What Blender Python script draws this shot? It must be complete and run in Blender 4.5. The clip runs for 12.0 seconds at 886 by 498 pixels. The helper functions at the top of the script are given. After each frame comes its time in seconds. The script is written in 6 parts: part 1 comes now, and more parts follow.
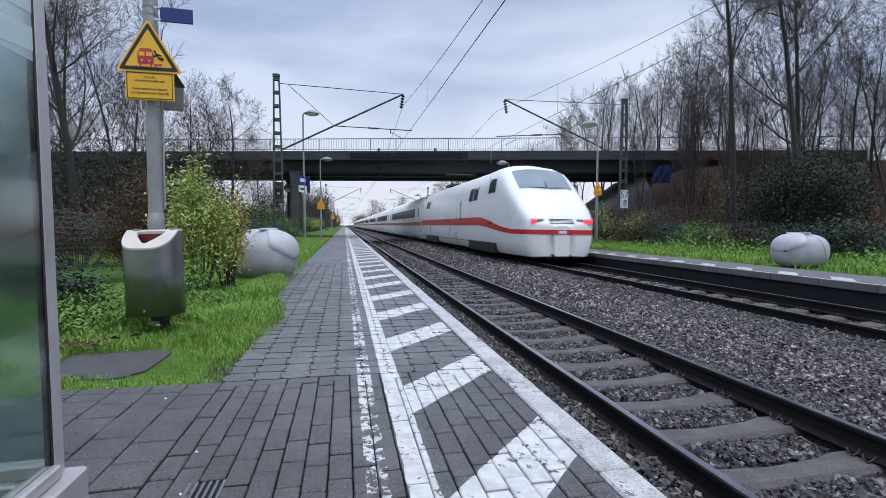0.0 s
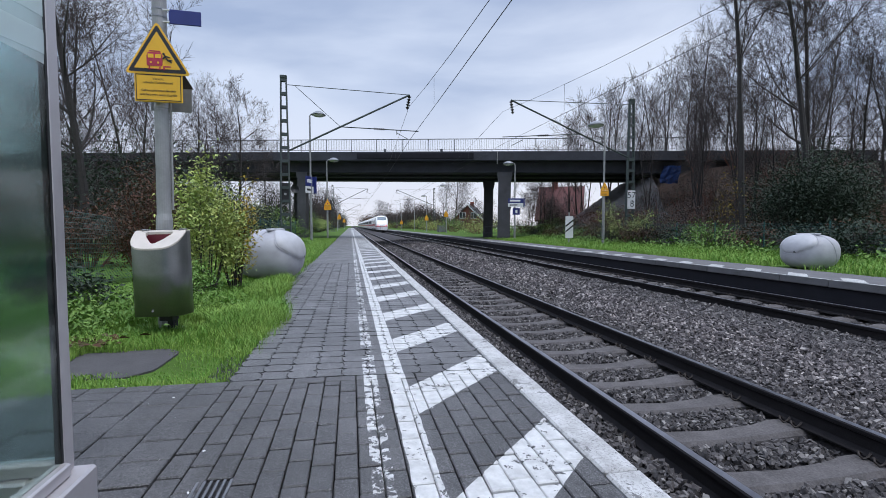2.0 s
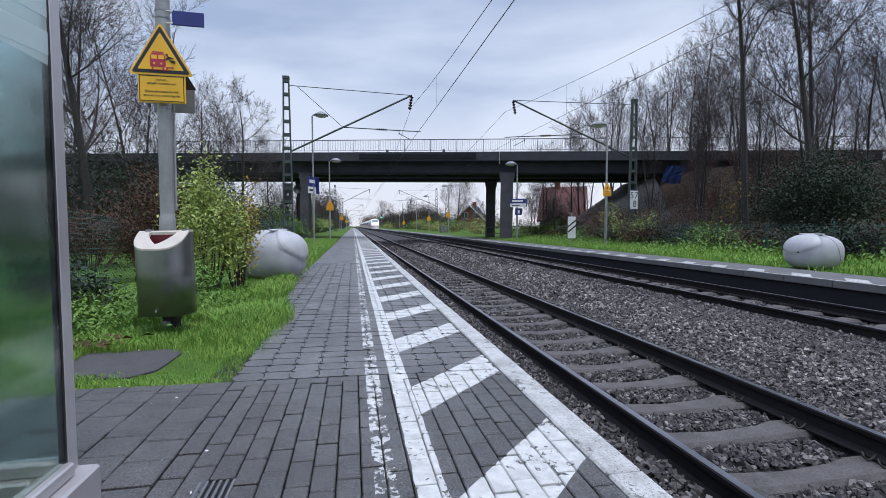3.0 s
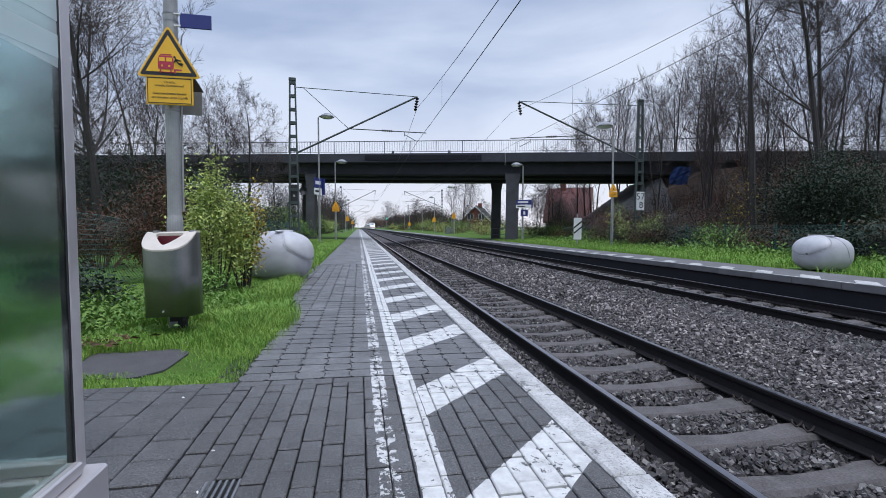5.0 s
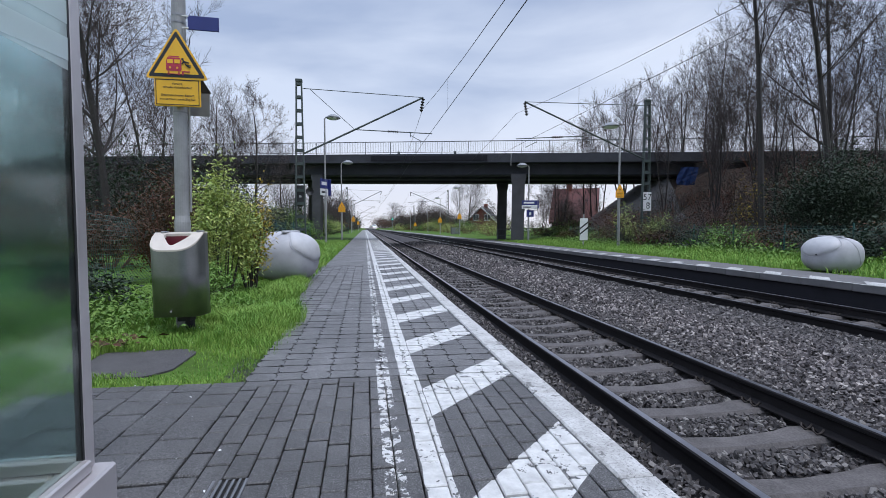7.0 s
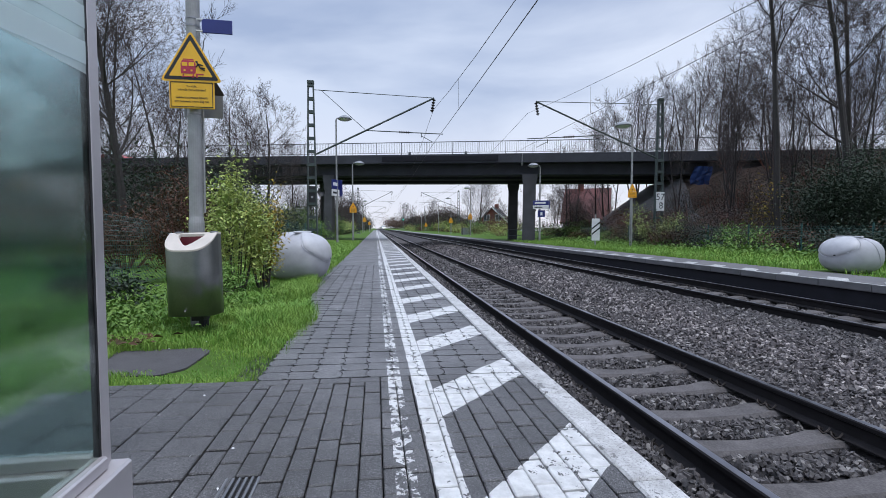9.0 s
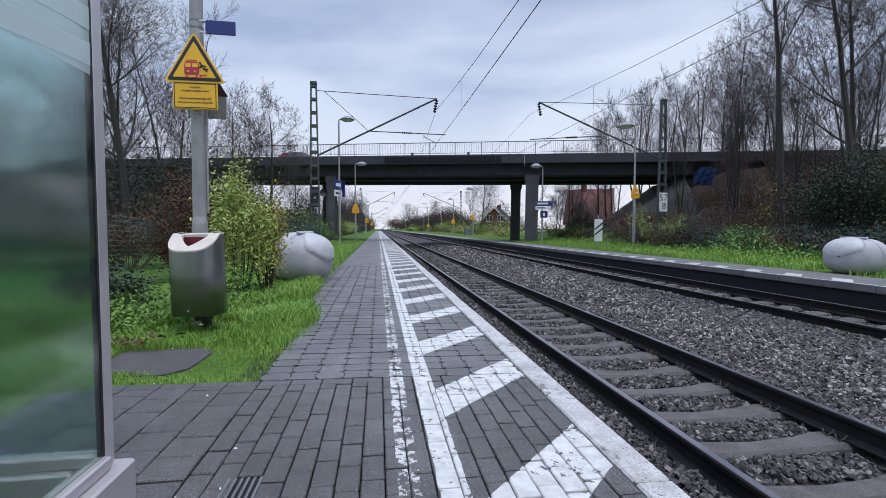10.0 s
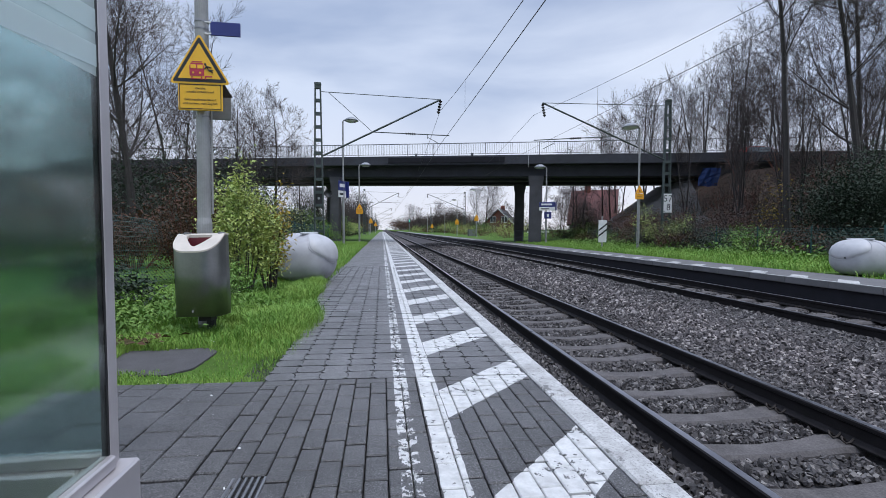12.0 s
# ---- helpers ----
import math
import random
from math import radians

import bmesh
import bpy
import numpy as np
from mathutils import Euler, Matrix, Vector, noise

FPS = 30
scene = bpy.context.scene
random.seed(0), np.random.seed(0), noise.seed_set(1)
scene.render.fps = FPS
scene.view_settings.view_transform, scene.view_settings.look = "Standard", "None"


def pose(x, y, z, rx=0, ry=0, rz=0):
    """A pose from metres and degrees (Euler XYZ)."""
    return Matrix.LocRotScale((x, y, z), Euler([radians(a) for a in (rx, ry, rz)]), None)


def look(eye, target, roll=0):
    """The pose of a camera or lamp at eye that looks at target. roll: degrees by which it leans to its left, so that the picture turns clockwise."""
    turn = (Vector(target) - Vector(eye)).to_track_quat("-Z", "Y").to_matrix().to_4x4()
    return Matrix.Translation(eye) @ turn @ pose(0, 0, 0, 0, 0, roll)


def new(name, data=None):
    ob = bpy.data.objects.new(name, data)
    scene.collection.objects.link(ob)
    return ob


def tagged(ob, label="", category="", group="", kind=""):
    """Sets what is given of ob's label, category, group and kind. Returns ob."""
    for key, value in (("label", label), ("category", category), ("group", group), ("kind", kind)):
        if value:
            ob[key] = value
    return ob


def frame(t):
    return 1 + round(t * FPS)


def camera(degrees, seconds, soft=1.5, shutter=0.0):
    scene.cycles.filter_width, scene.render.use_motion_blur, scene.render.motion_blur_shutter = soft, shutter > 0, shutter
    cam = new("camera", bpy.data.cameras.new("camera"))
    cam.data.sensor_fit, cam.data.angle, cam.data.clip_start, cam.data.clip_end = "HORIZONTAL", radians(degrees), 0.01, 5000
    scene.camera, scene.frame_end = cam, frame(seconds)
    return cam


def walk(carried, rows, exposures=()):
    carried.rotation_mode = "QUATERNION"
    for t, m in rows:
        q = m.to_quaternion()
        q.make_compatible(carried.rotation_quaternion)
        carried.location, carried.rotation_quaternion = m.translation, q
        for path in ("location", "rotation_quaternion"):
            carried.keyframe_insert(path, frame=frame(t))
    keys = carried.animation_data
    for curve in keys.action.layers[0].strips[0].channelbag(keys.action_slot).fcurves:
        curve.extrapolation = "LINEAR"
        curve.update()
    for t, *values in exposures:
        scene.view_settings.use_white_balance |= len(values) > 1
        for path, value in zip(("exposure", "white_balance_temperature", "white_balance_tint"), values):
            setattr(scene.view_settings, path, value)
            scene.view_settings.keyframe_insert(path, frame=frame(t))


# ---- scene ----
cam = camera(88.0, 12.0, soft=0.62, shutter=0.10)
EYE = (-1.1975, -0.010, 1.020)


def aim(pitch, yaw, roll):
    return pose(*EYE, 90 + pitch, 0, -yaw) @ pose(0, 0, 0, 0, 0, roll)


walk(cam, [
    (0.0, aim(-2.988, 12.103, -0.015)),
    (0.5, aim(-2.988, 12.103, -0.012)),
    (1.0, aim(-2.943, 11.902, 0.036)),
    (1.5, aim(-2.926, 11.600, 0.021)),
    (2.0, aim(-2.908, 11.344, 0.004)),
    (2.5, aim(-2.888, 11.198, -0.015)),
    (3.0, aim(-2.867, 11.060, -0.015)),
    (5.0, aim(-2.723, 10.382, 0.013)),
    (5.5, aim(-2.696, 10.230, 0.009)),
    (6.0, aim(-2.679, 10.082, 0.012)),
    (6.5, aim(-2.656, 9.872, 0.026)),
    (7.0, aim(-2.646, 9.667, 0.028)),
    (9.0, aim(-2.605, 8.323, -0.017)),
    (9.5, aim(-2.580, 8.168, -0.017)),
    (10.0, aim(-2.529, 8.017, 0.029)),
    (10.5, aim(-2.510, 7.871, 0.042)),
    (11.0, aim(-2.501, 7.782, 0.052)),
    (11.5, aim(-2.452, 7.666, 0.092)),
    (12.0, aim(-2.427, 7.562, 0.096)),
])

# ---- light: a wet, overcast late-autumn day ----
world = bpy.data.worlds.new("overcast_sky")
scene.world = world
world.use_nodes = True
wn, wl = world.node_tree.nodes, world.node_tree.links
wn.clear()
w_out = wn.new("ShaderNodeOutputWorld")
w_bg = wn.new("ShaderNodeBackground")
w_bg.inputs["Strength"].default_value = 1.0
w_sky = wn.new("ShaderNodeTexSky")
w_sky.sky_type, w_sky.sun_disc = "NISHITA", False
w_sky.sun_elevation, w_sky.sun_rotation = radians(24), radians(35)
w_sky.air_density, w_sky.dust_density = 1.0, 0.6
w_dim = wn.new("ShaderNodeMix")
w_dim.data_type, w_dim.blend_type = "RGBA", "MULTIPLY"
w_dim.inputs[0].default_value = 1.0
w_dim.inputs[7].default_value = (0.09, 0.09, 0.09, 1)
wl.new(w_sky.outputs[0], w_dim.inputs[6])
w_tc = wn.new("ShaderNodeTexCoord")
w_map = wn.new("ShaderNodeMapping")
w_map.inputs["Scale"].default_value = (1.0, 1.0, 3.2)
wl.new(w_tc.outputs["Generated"], w_map.inputs[0])
w_noise = wn.new("ShaderNodeTexNoise")
w_noise.inputs["Scale"].default_value = 1.7
w_noise.inputs["Detail"].default_value = 6
w_noise.inputs["Roughness"].default_value = 0.48
w_noise.inputs["Distortion"].default_value = 0.35
wl.new(w_map.outputs[0], w_noise.inputs["Vector"])
w_ramp = wn.new("ShaderNodeValToRGB")
w_ramp.color_ramp.elements[0].position, w_ramp.color_ramp.elements[0].color = 0.38, (0.350, 0.440, 0.640, 1)
w_ramp.color_ramp.elements[1].position, w_ramp.color_ramp.elements[1].color = 0.62, (0.61, 0.695, 0.87, 1)
wl.new(w_noise.outputs["Fac"], w_ramp.inputs[0])
# the cloud sheet thins to white near the horizon
w_sep = wn.new("ShaderNodeSeparateXYZ")
wl.new(w_tc.outputs["Generated"], w_sep.inputs[0])
w_hr = wn.new("ShaderNodeMapRange")
w_hr.inputs[1].default_value, w_hr.inputs[2].default_value = 0.0, 0.26
w_hr.inputs[3].default_value, w_hr.inputs[4].default_value = 0.85, 0.0
wl.new(w_sep.outputs[2], w_hr.inputs[0])
w_hz = wn.new("ShaderNodeMix")
w_hz.data_type = "RGBA"
wl.new(w_hr.outputs[0], w_hz.inputs[0])
wl.new(w_ramp.outputs[0], w_hz.inputs[6])
w_hz.inputs[7].default_value = (0.80, 0.81, 0.90, 1)
w_mix = wn.new("ShaderNodeMix")
w_mix.data_type = "RGBA"
w_mix.inputs[0].default_value = 0.965
wl.new(w_dim.outputs[2], w_mix.inputs[6])
wl.new(w_hz.outputs[2], w_mix.inputs[7])
# an overcast sky is brightest overhead
w_zen = wn.new("ShaderNodeMapRange")
w_zen.inputs[1].default_value, w_zen.inputs[2].default_value = 0.45, 1.0
w_zen.inputs[3].default_value, w_zen.inputs[4].default_value = 1.0, 2.9
wl.new(w_sep.outputs[2], w_zen.inputs[0])
wl.new(w_zen.outputs[0], w_bg.inputs["Strength"])
wl.new(w_mix.outputs[2], w_bg.inputs["Color"])
wl.new(w_bg.outputs[0], w_out.inputs[0])

sun_data = bpy.data.lights.new("sun", "SUN")
sun_data.energy, sun_data.angle, sun_data.color = 1.5, radians(24), (1.0, 0.97, 0.92)
sun = new("sun", sun_data)
sun.matrix_world = look((0, 0, 40), (-9, 12, 0))
scene.view_settings.exposure = 0.15


# ---- materials ----
def rgb(*c):
    return (*c, 1.0)


class Nodes:
    """A short way to write a node material."""

    def __init__(self, name):
        self.m = bpy.data.materials.new(name)
        self.m.use_nodes = True
        self.t = self.m.node_tree
        self.b = self.t.nodes["Principled BSDF"]

    def add(self, kind, **values):
        n = self.t.nodes.new(kind)
        for k, v in values.items():
            n.inputs[k.replace("_", " ")].default_value = v
        return n

    def link(self, a, b):
        self.t.links.new(a, b)

    def place(self, space="Object"):
        if space == "World":
            return self.add("ShaderNodeNewGeometry").outputs["Position"]
        return self.add("ShaderNodeTexCoord").outputs["Object"]

    def noise(self, scale, detail=4, rough=0.55, space="World", stretch=None):
        n = self.add("ShaderNodeTexNoise", Scale=scale, Detail=detail, Roughness=rough)
        co = self.place(space)
        if stretch:
            mp = self.add("ShaderNodeMapping", Scale=stretch)
            self.link(co, mp.inputs[0])
            co = mp.outputs[0]
        self.link(co, n.inputs["Vector"])
        return n.outputs["Fac"]

    def ramp(self, fac, stops):
        r = self.add("ShaderNodeValToRGB")
        els = r.color_ramp.elements
        while len(els) < len(stops):
            els.new(0.5)
        for e, (pos, col) in zip(els, stops):
            e.position, e.color = pos, rgb(*col)
        self.link(fac, r.inputs[0])
        return r.outputs[0]

    def mix(self, fac, a, b, blend="MIX"):
        n = self.add("ShaderNodeMix")
        n.data_type, n.blend_type = "RGBA", blend
        for value, i in ((fac, 0), (a, 6), (b, 7)):
            if isinstance(value, (int, float)):
                n.inputs[i].default_value = value
            elif isinstance(value, tuple):
                n.inputs[i].default_value = rgb(*value[:3])
            else:
                self.link(value, n.inputs[i])
        return n.outputs[2]

    def math(self, op, a, b=0.0, c=0.0):
        n = self.add("ShaderNodeMath")
        n.operation = op
        for i, value in enumerate((a, b, c)):
            if isinstance(value, (int, float)):
                n.inputs[i].default_value = value
            else:
                self.link(value, n.inputs[i])
        return n.outputs[0]

    def bump(self, height, strength=0.3, distance=0.01):
        n = self.add("ShaderNodeBump", Strength=strength, Distance=distance)
        self.link(height, n.inputs["Height"])
        self.link(n.outputs[0], self.b.inputs["Normal"])

    def base(self, colour, rough=0.6, metal=0.0, spec=0.5):
        if isinstance(colour, tuple):
            self.b.inputs["Base Color"].default_value = rgb(*colour)
        else:
            self.link(colour, self.b.inputs["Base Color"])
        if isinstance(rough, (int, float)):
            self.b.inputs["Roughness"].default_value = rough
        else:
            self.link(rough, self.b.inputs["Roughness"])
        self.b.inputs["Metallic"].default_value = metal
        self.b.inputs["Specular IOR Level"].default_value = spec
        return self.m


def plain(name, c, rough=0.5, metal=0.0, scale=6.0, vary=0.25, bump=0.0, fine=120.0, space="World", spec=0.5):
    """Paint, plastic, stone or bare metal: stains at one scale, grain at another."""
    n = Nodes(name)
    big, small = n.noise(scale, 5, space=space), n.noise(fine, 3, space=space)
    lo, hi = tuple(x * (1 - vary) for x in c), tuple(min(1.0, x * (1 + vary)) for x in c)
    col = n.ramp(big, [(0.3, lo), (0.7, hi)])
    col = n.mix(vary, col, n.ramp(small, [(0.3, lo), (0.7, hi)]))
    r = n.math("MULTIPLY_ADD", big, 0.25, rough - 0.12)
    if bump:
        n.bump(small, bump, 0.004)
    return n.base(col, r, metal, spec)


def leafy(name, a, b, c, rough=0.6):
    n = Nodes(name)
    g = n.add("ShaderNodeNewGeometry")
    col = n.ramp(g.outputs["Random Per Island"], [(0.0, a), (0.5, b), (1.0, c)])
    col = n.mix(0.5, col, n.ramp(n.noise(1.6, 5, 0.65), [(0.3, a), (0.7, c)]))
    n.b.inputs["Subsurface Weight"].default_value = 0.0
    return n.base(col, rough, 0.0, 0.25)


def painted_paving(name, lo, hi, edge_only=False):
    """Concrete paving with the platform's worn white markings, laid out on the plan."""
    n = Nodes(name)
    oi = n.add("ShaderNodeObjectInfo")
    col = n.ramp(n.noise(9, 5), [(0.25, lo), (0.75, hi)])
    col = n.mix(0.30, col, n.ramp(oi.outputs["Random"], [(0.0, tuple(x * 0.6 for x in lo)), (1.0, tuple(x * 1.45 for x in hi))]))
    speck = n.noise(190, 3)
    col = n.mix(n.ramp(speck, [(0.52, (0, 0, 0)), (0.62, (0.9, 0.9, 0.9))]), col, tuple(x * 2.6 for x in hi))
    pit = n.noise(105, 4, 0.7)
    col = n.mix(n.ramp(pit, [(0.38, (0.85, 0.85, 0.85)), (0.50, (0, 0, 0))]), col, tuple(x * 0.35 for x in lo))
    col = n.mix(n.ramp(n.noise(1.1, 5, 0.65), [(0.40, (0.5, 0.5, 0.5)), (0.62, (0, 0, 0))]), col, tuple(x * 0.62 for x in lo))
    xyz = n.add("ShaderNodeSeparateXYZ")
    wob = n.noise(7, 4)
    n.link(n.place("World"), xyz.inputs[0])
    w = n.math("MULTIPLY_ADD", wob, 0.022, -0.011)
    x = n.math("ADD", xyz.outputs[0], w)
    y = n.math("ADD", xyz.outputs[1], w)

    def between(v, a, b):
        return n.math("MULTIPLY", n.math("GREATER_THAN", v, a), n.math("LESS_THAN", v, b))

    d = n.math("MODULO", n.math("SUBTRACT", n.math("SUBTRACT", y, x), 2.02 - 12.5), 1.25)
    hatch = n.math("MULTIPLY", n.math("LESS_THAN", d, 0.43), between(x, -0.84, -0.10))
    line = between(x, -0.965, -0.845)
    faint = between(x, -1.125, -1.035)
    wear = n.noise(16, 6, 0.7)
    worn = n.math("GREATER_THAN", n.math("MULTIPLY_ADD", n.noise(2.2, 3), 0.5, wear), 0.755)
    mask = n.math("MAXIMUM", n.math("MAXIMUM", hatch, line), n.math("MULTIPLY", faint, worn))
    chip = n.math("LESS_THAN", n.math("MULTIPLY_ADD", n.noise(3.1, 3), 0.45, n.noise(24, 5, 0.65)), 0.855)
    mask = n.math("MULTIPLY", mask, chip)
    mask = n.math("MULTIPLY", mask, n.math("MULTIPLY_ADD", n.noise(60, 4), 0.3, 0.76))
    white = n.ramp(n.noise(14, 5), [(0.3, (0.46, 0.455, 0.45)), (0.7, (0.68, 0.675, 0.665))])
    col = n.mix(mask, col, white)
    n.bump(n.noise(130, 4, 0.7), 0.7, 0.004)
    r = n.math("MULTIPLY_ADD", n.noise(2.5, 4), 0.40, 0.30)
    return n.base(col, r)


M_BRICK = painted_paving("paving_brick", (0.056, 0.054, 0.055), (0.100, 0.097, 0.099))
M_HEX = painted_paving("interlocking_paving", (0.080, 0.078, 0.080), (0.135, 0.132, 0.135))
M_JOINT = plain("joint_sand", (0.024, 0.024, 0.025), 0.9, scale=20, bump=0.4)


def worn_paint():
    n = Nodes("white_coping_paint")
    col = n.ramp(n.noise(6, 6, 0.7), [(0.30, (0.30, 0.29, 0.285)), (0.52, (0.46, 0.455, 0.45)), (0.72, (0.58, 0.575, 0.57))])
    col = n.mix(n.ramp(n.noise(70, 4, 0.7), [(0.36, (0.85, 0.85, 0.85)), (0.50, (0, 0, 0))]), col, (0.20, 0.195, 0.19))
    bare = n.math("GREATER_THAN", n.math("MULTIPLY_ADD", n.noise(2.4, 3), 0.5, n.noise(19, 6, 0.7)), 0.88)
    col = n.mix(bare, col, (0.15, 0.147, 0.145))
    n.bump(n.noise(90, 4, 0.7), 0.5, 0.004)
    return n.base(col, 0.7)


M_COPING = worn_paint()
M_PLATFORM = plain("platform_concrete", (0.115, 0.112, 0.116), 0.8, scale=3, vary=0.35, bump=0.3)
M_DARKWALL = plain("near_black_concrete", (0.016, 0.016, 0.021), 0.8, scale=3, vary=0.35, bump=0.3, spec=0.2)
M_ASPHALT = plain("asphalt", (0.055, 0.055, 0.060), 0.75, scale=3, vary=0.3, bump=0.5, fine=200)
M_SLAB = plain("worn_bitumen_slab", (0.062, 0.058, 0.060), 0.8, scale=7, vary=0.5, bump=0.7, fine=120)
M_BALLAST = plain("ballast_bed", (0.052, 0.048, 0.050), 0.9, scale=30, vary=0.6, bump=1.0, fine=60, spec=0.15)
M_SLEEPER = plain("concrete_sleeper", (0.098, 0.090, 0.090), 0.8, scale=5, vary=0.5, bump=0.6, fine=60, spec=0.2)
M_RAIL = plain("rail_steel", (0.014, 0.0125, 0.0135), 0.75, 0.0, scale=8, vary=0.45, bump=0.3, spec=0.15)
M_RAILTOP = plain("polished_rail_head", (0.30, 0.30, 0.33), 0.32, 0.9, scale=3, vary=0.15)
M_CLIP = plain("rusty_spring_clip", (0.035, 0.028, 0.025), 0.7, 0.3, scale=20)
M_STEEL = plain("brushed_steel", (0.27, 0.27, 0.28), 0.34, 0.95, scale=4, vary=0.2, fine=60)
M_GALV = plain("galvanised_steel", (0.30, 0.30, 0.30), 0.55, 0.35, scale=5, vary=0.22, fine=50)
M_ALU = plain("anodised_frame", (0.50, 0.47, 0.48), 0.42, 0.5, scale=4, vary=0.12)
M_CREAM = plain("pale_bin_plate", (0.55, 0.49, 0.43), 0.45, 0.1, scale=7, vary=0.1)
M_MAROON = plain("dark_red_inner_bin", (0.13, 0.012, 0.022), 0.5)
M_RUBBER = plain("black_rubber", (0.012, 0.012, 0.013), 0.6)
M_YELLOW = plain("yellow_sign_face", (0.80, 0.44, 0.025), 0.4, scale=3, vary=0.08)
M_BLACK = plain("black_sign_print", (0.015, 0.015, 0.017), 0.45)
M_REDPRINT = plain("crimson_sign_print", (0.42, 0.03, 0.06), 0.45)
M_GREYBACK = plain("grey_sign_back", (0.22, 0.23, 0.25), 0.5, 0.3)
M_NAVY = plain("navy_sign", (0.018, 0.028, 0.16), 0.4, scale=4, vary=0.15)
M_WHITE = plain("white_enamel", (0.72, 0.72, 0.72), 0.4, scale=3, vary=0.1)
M_ORANGE = plain("orange_notice", (0.80, 0.36, 0.012), 0.5, scale=3, vary=0.1)
M_MASTG = plain("grey_green_mast_paint", (0.050, 0.066, 0.064), 0.65, 0.1, scale=6, vary=0.3)
M_INSUL = plain("brown_insulator", (0.018, 0.012, 0.012), 0.3)
M_WIRE = plain("copper_wire", (0.05, 0.05, 0.055), 0.5, 0.4)
M_GRP = plain("grey_grit_bin_plastic", (0.36, 0.36, 0.385), 0.55, scale=4, vary=0.14, bump=0.1, fine=80)
M_GRPLID = plain("lighter_grey_lid", (0.42, 0.42, 0.44), 0.5, scale=5, vary=0.12)
M_BRIDGE = plain("dark_bridge_concrete", (0.040, 0.042, 0.052), 0.85, scale=0.9, vary=0.45, bump=0.4, fine=20)
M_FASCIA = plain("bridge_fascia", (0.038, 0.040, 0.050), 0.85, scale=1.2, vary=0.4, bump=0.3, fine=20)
M_PIER = plain("pier_concrete", (0.070, 0.070, 0.076), 0.85, scale=1.4, vary=0.35, bump=0.3, fine=30)
M_RAILING = plain("bridge_railing_paint", (0.10, 0.11, 0.125), 0.6, 0.2)
M_BARK = plain("wet_bark", (0.036, 0.031, 0.030), 0.9, scale=8, vary=0.5, bump=0.6, fine=40, space="Object")
M_TWIG = plain("dark_twigs", (0.052, 0.040, 0.040), 0.9, scale=8, vary=0.4, space="Object")
M_REDTWIG = plain("reddish_brown_twigs", (0.14, 0.060, 0.044), 0.85, scale=8, vary=0.4, space="Object")
M_GRASS = leafy("meadow_grass", (0.070, 0.20, 0.026), (0.15, 0.34, 0.045), (0.29, 0.38, 0.085))
M_SOIL = plain("damp_soil", (0.040, 0.048, 0.022), 0.95, scale=2, vary=0.5, bump=0.6, fine=40)
M_LAWN = plain("far_lawn", (0.072, 0.130, 0.026), 0.95, scale=1.5, vary=0.4, bump=0.5, fine=30, spec=0.08)
M_LITTER = plain("leaf_litter_slope", (0.052, 0.033, 0.025), 0.95, scale=1.3, vary=0.5, bump=0.8, fine=14)
M_DARKBANK = plain("dark_soil_bank", (0.026, 0.024, 0.022), 0.95, scale=1.3, vary=0.5, bump=0.8, fine=14)
M_LEAFG = leafy("light_green_leaves", (0.17, 0.27, 0.075), (0.34, 0.45, 0.13), (0.55, 0.56, 0.17))
M_LEAFY = leafy("yellow_autumn_leaves", (0.30, 0.20, 0.02), (0.42, 0.28, 0.03), (0.25, 0.24, 0.04))
M_LEAFD = leafy("dark_evergreen_leaves", (0.018, 0.032, 0.021), (0.032, 0.051, 0.033), (0.052, 0.070, 0.048), 0.7)
M_LEAFR = leafy("russet_hedge_leaves", (0.070, 0.022, 0.016), (0.115, 0.040, 0.022), (0.06, 0.05, 0.022))
M_LEAFO = leafy("fallen_brown_leaves", (0.15, 0.055, 0.026), (0.24, 0.10, 0.04), (0.09, 0.045, 0.03))
M_LEAFH = leafy("brown_wood_twigs", (0.060, 0.043, 0.042), (0.085, 0.058, 0.052), (0.050, 0.050, 0.036), 0.8)
M_WEED = leafy("low_weeds", (0.065, 0.15, 0.030), (0.12, 0.24, 0.045), (0.20, 0.30, 0.07))
M_FENCE = plain("green_fence_wire", (0.022, 0.085, 0.080), 0.5, scale=9)
M_TRAINW = plain("train_white_paint", (0.76, 0.755, 0.74), 0.30, scale=0.5, vary=0.025, space="Object")
M_TRAINR = plain("train_red_stripe", (0.52, 0.018, 0.030), 0.3, scale=1, vary=0.08, space="Object")
M_TRAING = plain("train_underframe", (0.035, 0.035, 0.038), 0.7, scale=2, vary=0.4, space="Object")
M_TRAINGLASS = plain("train_dark_glazing", (0.016, 0.020, 0.028), 0.40, scale=1, vary=0.2, space="Object", spec=0.12)
M_SCREEN = plain("train_windscreen", (0.20, 0.24, 0.27), 0.12, scale=1, vary=0.2, space="Object")
M_REDBRICK = plain("red_brick_house", (0.17, 0.055, 0.040), 0.85, scale=3, vary=0.3)
M_ROOF = plain("clay_roof_tiles", (0.105, 0.036, 0.034), 0.8, scale=2, vary=0.3)
M_ROOFD = plain("dark_roof_tiles", (0.045, 0.042, 0.045), 0.8, scale=2, vary=0.3)
M_PANE = plain("house_window_glass", (0.05, 0.06, 0.07), 0.15)
M_CARRED = plain("red_car_paint", (0.44, 0.05, 0.05), 0.25, scale=2, vary=0.08, space="Object")
M_BLUE = plain("blue_tarpaulin", (0.015, 0.045, 0.17), 0.6)


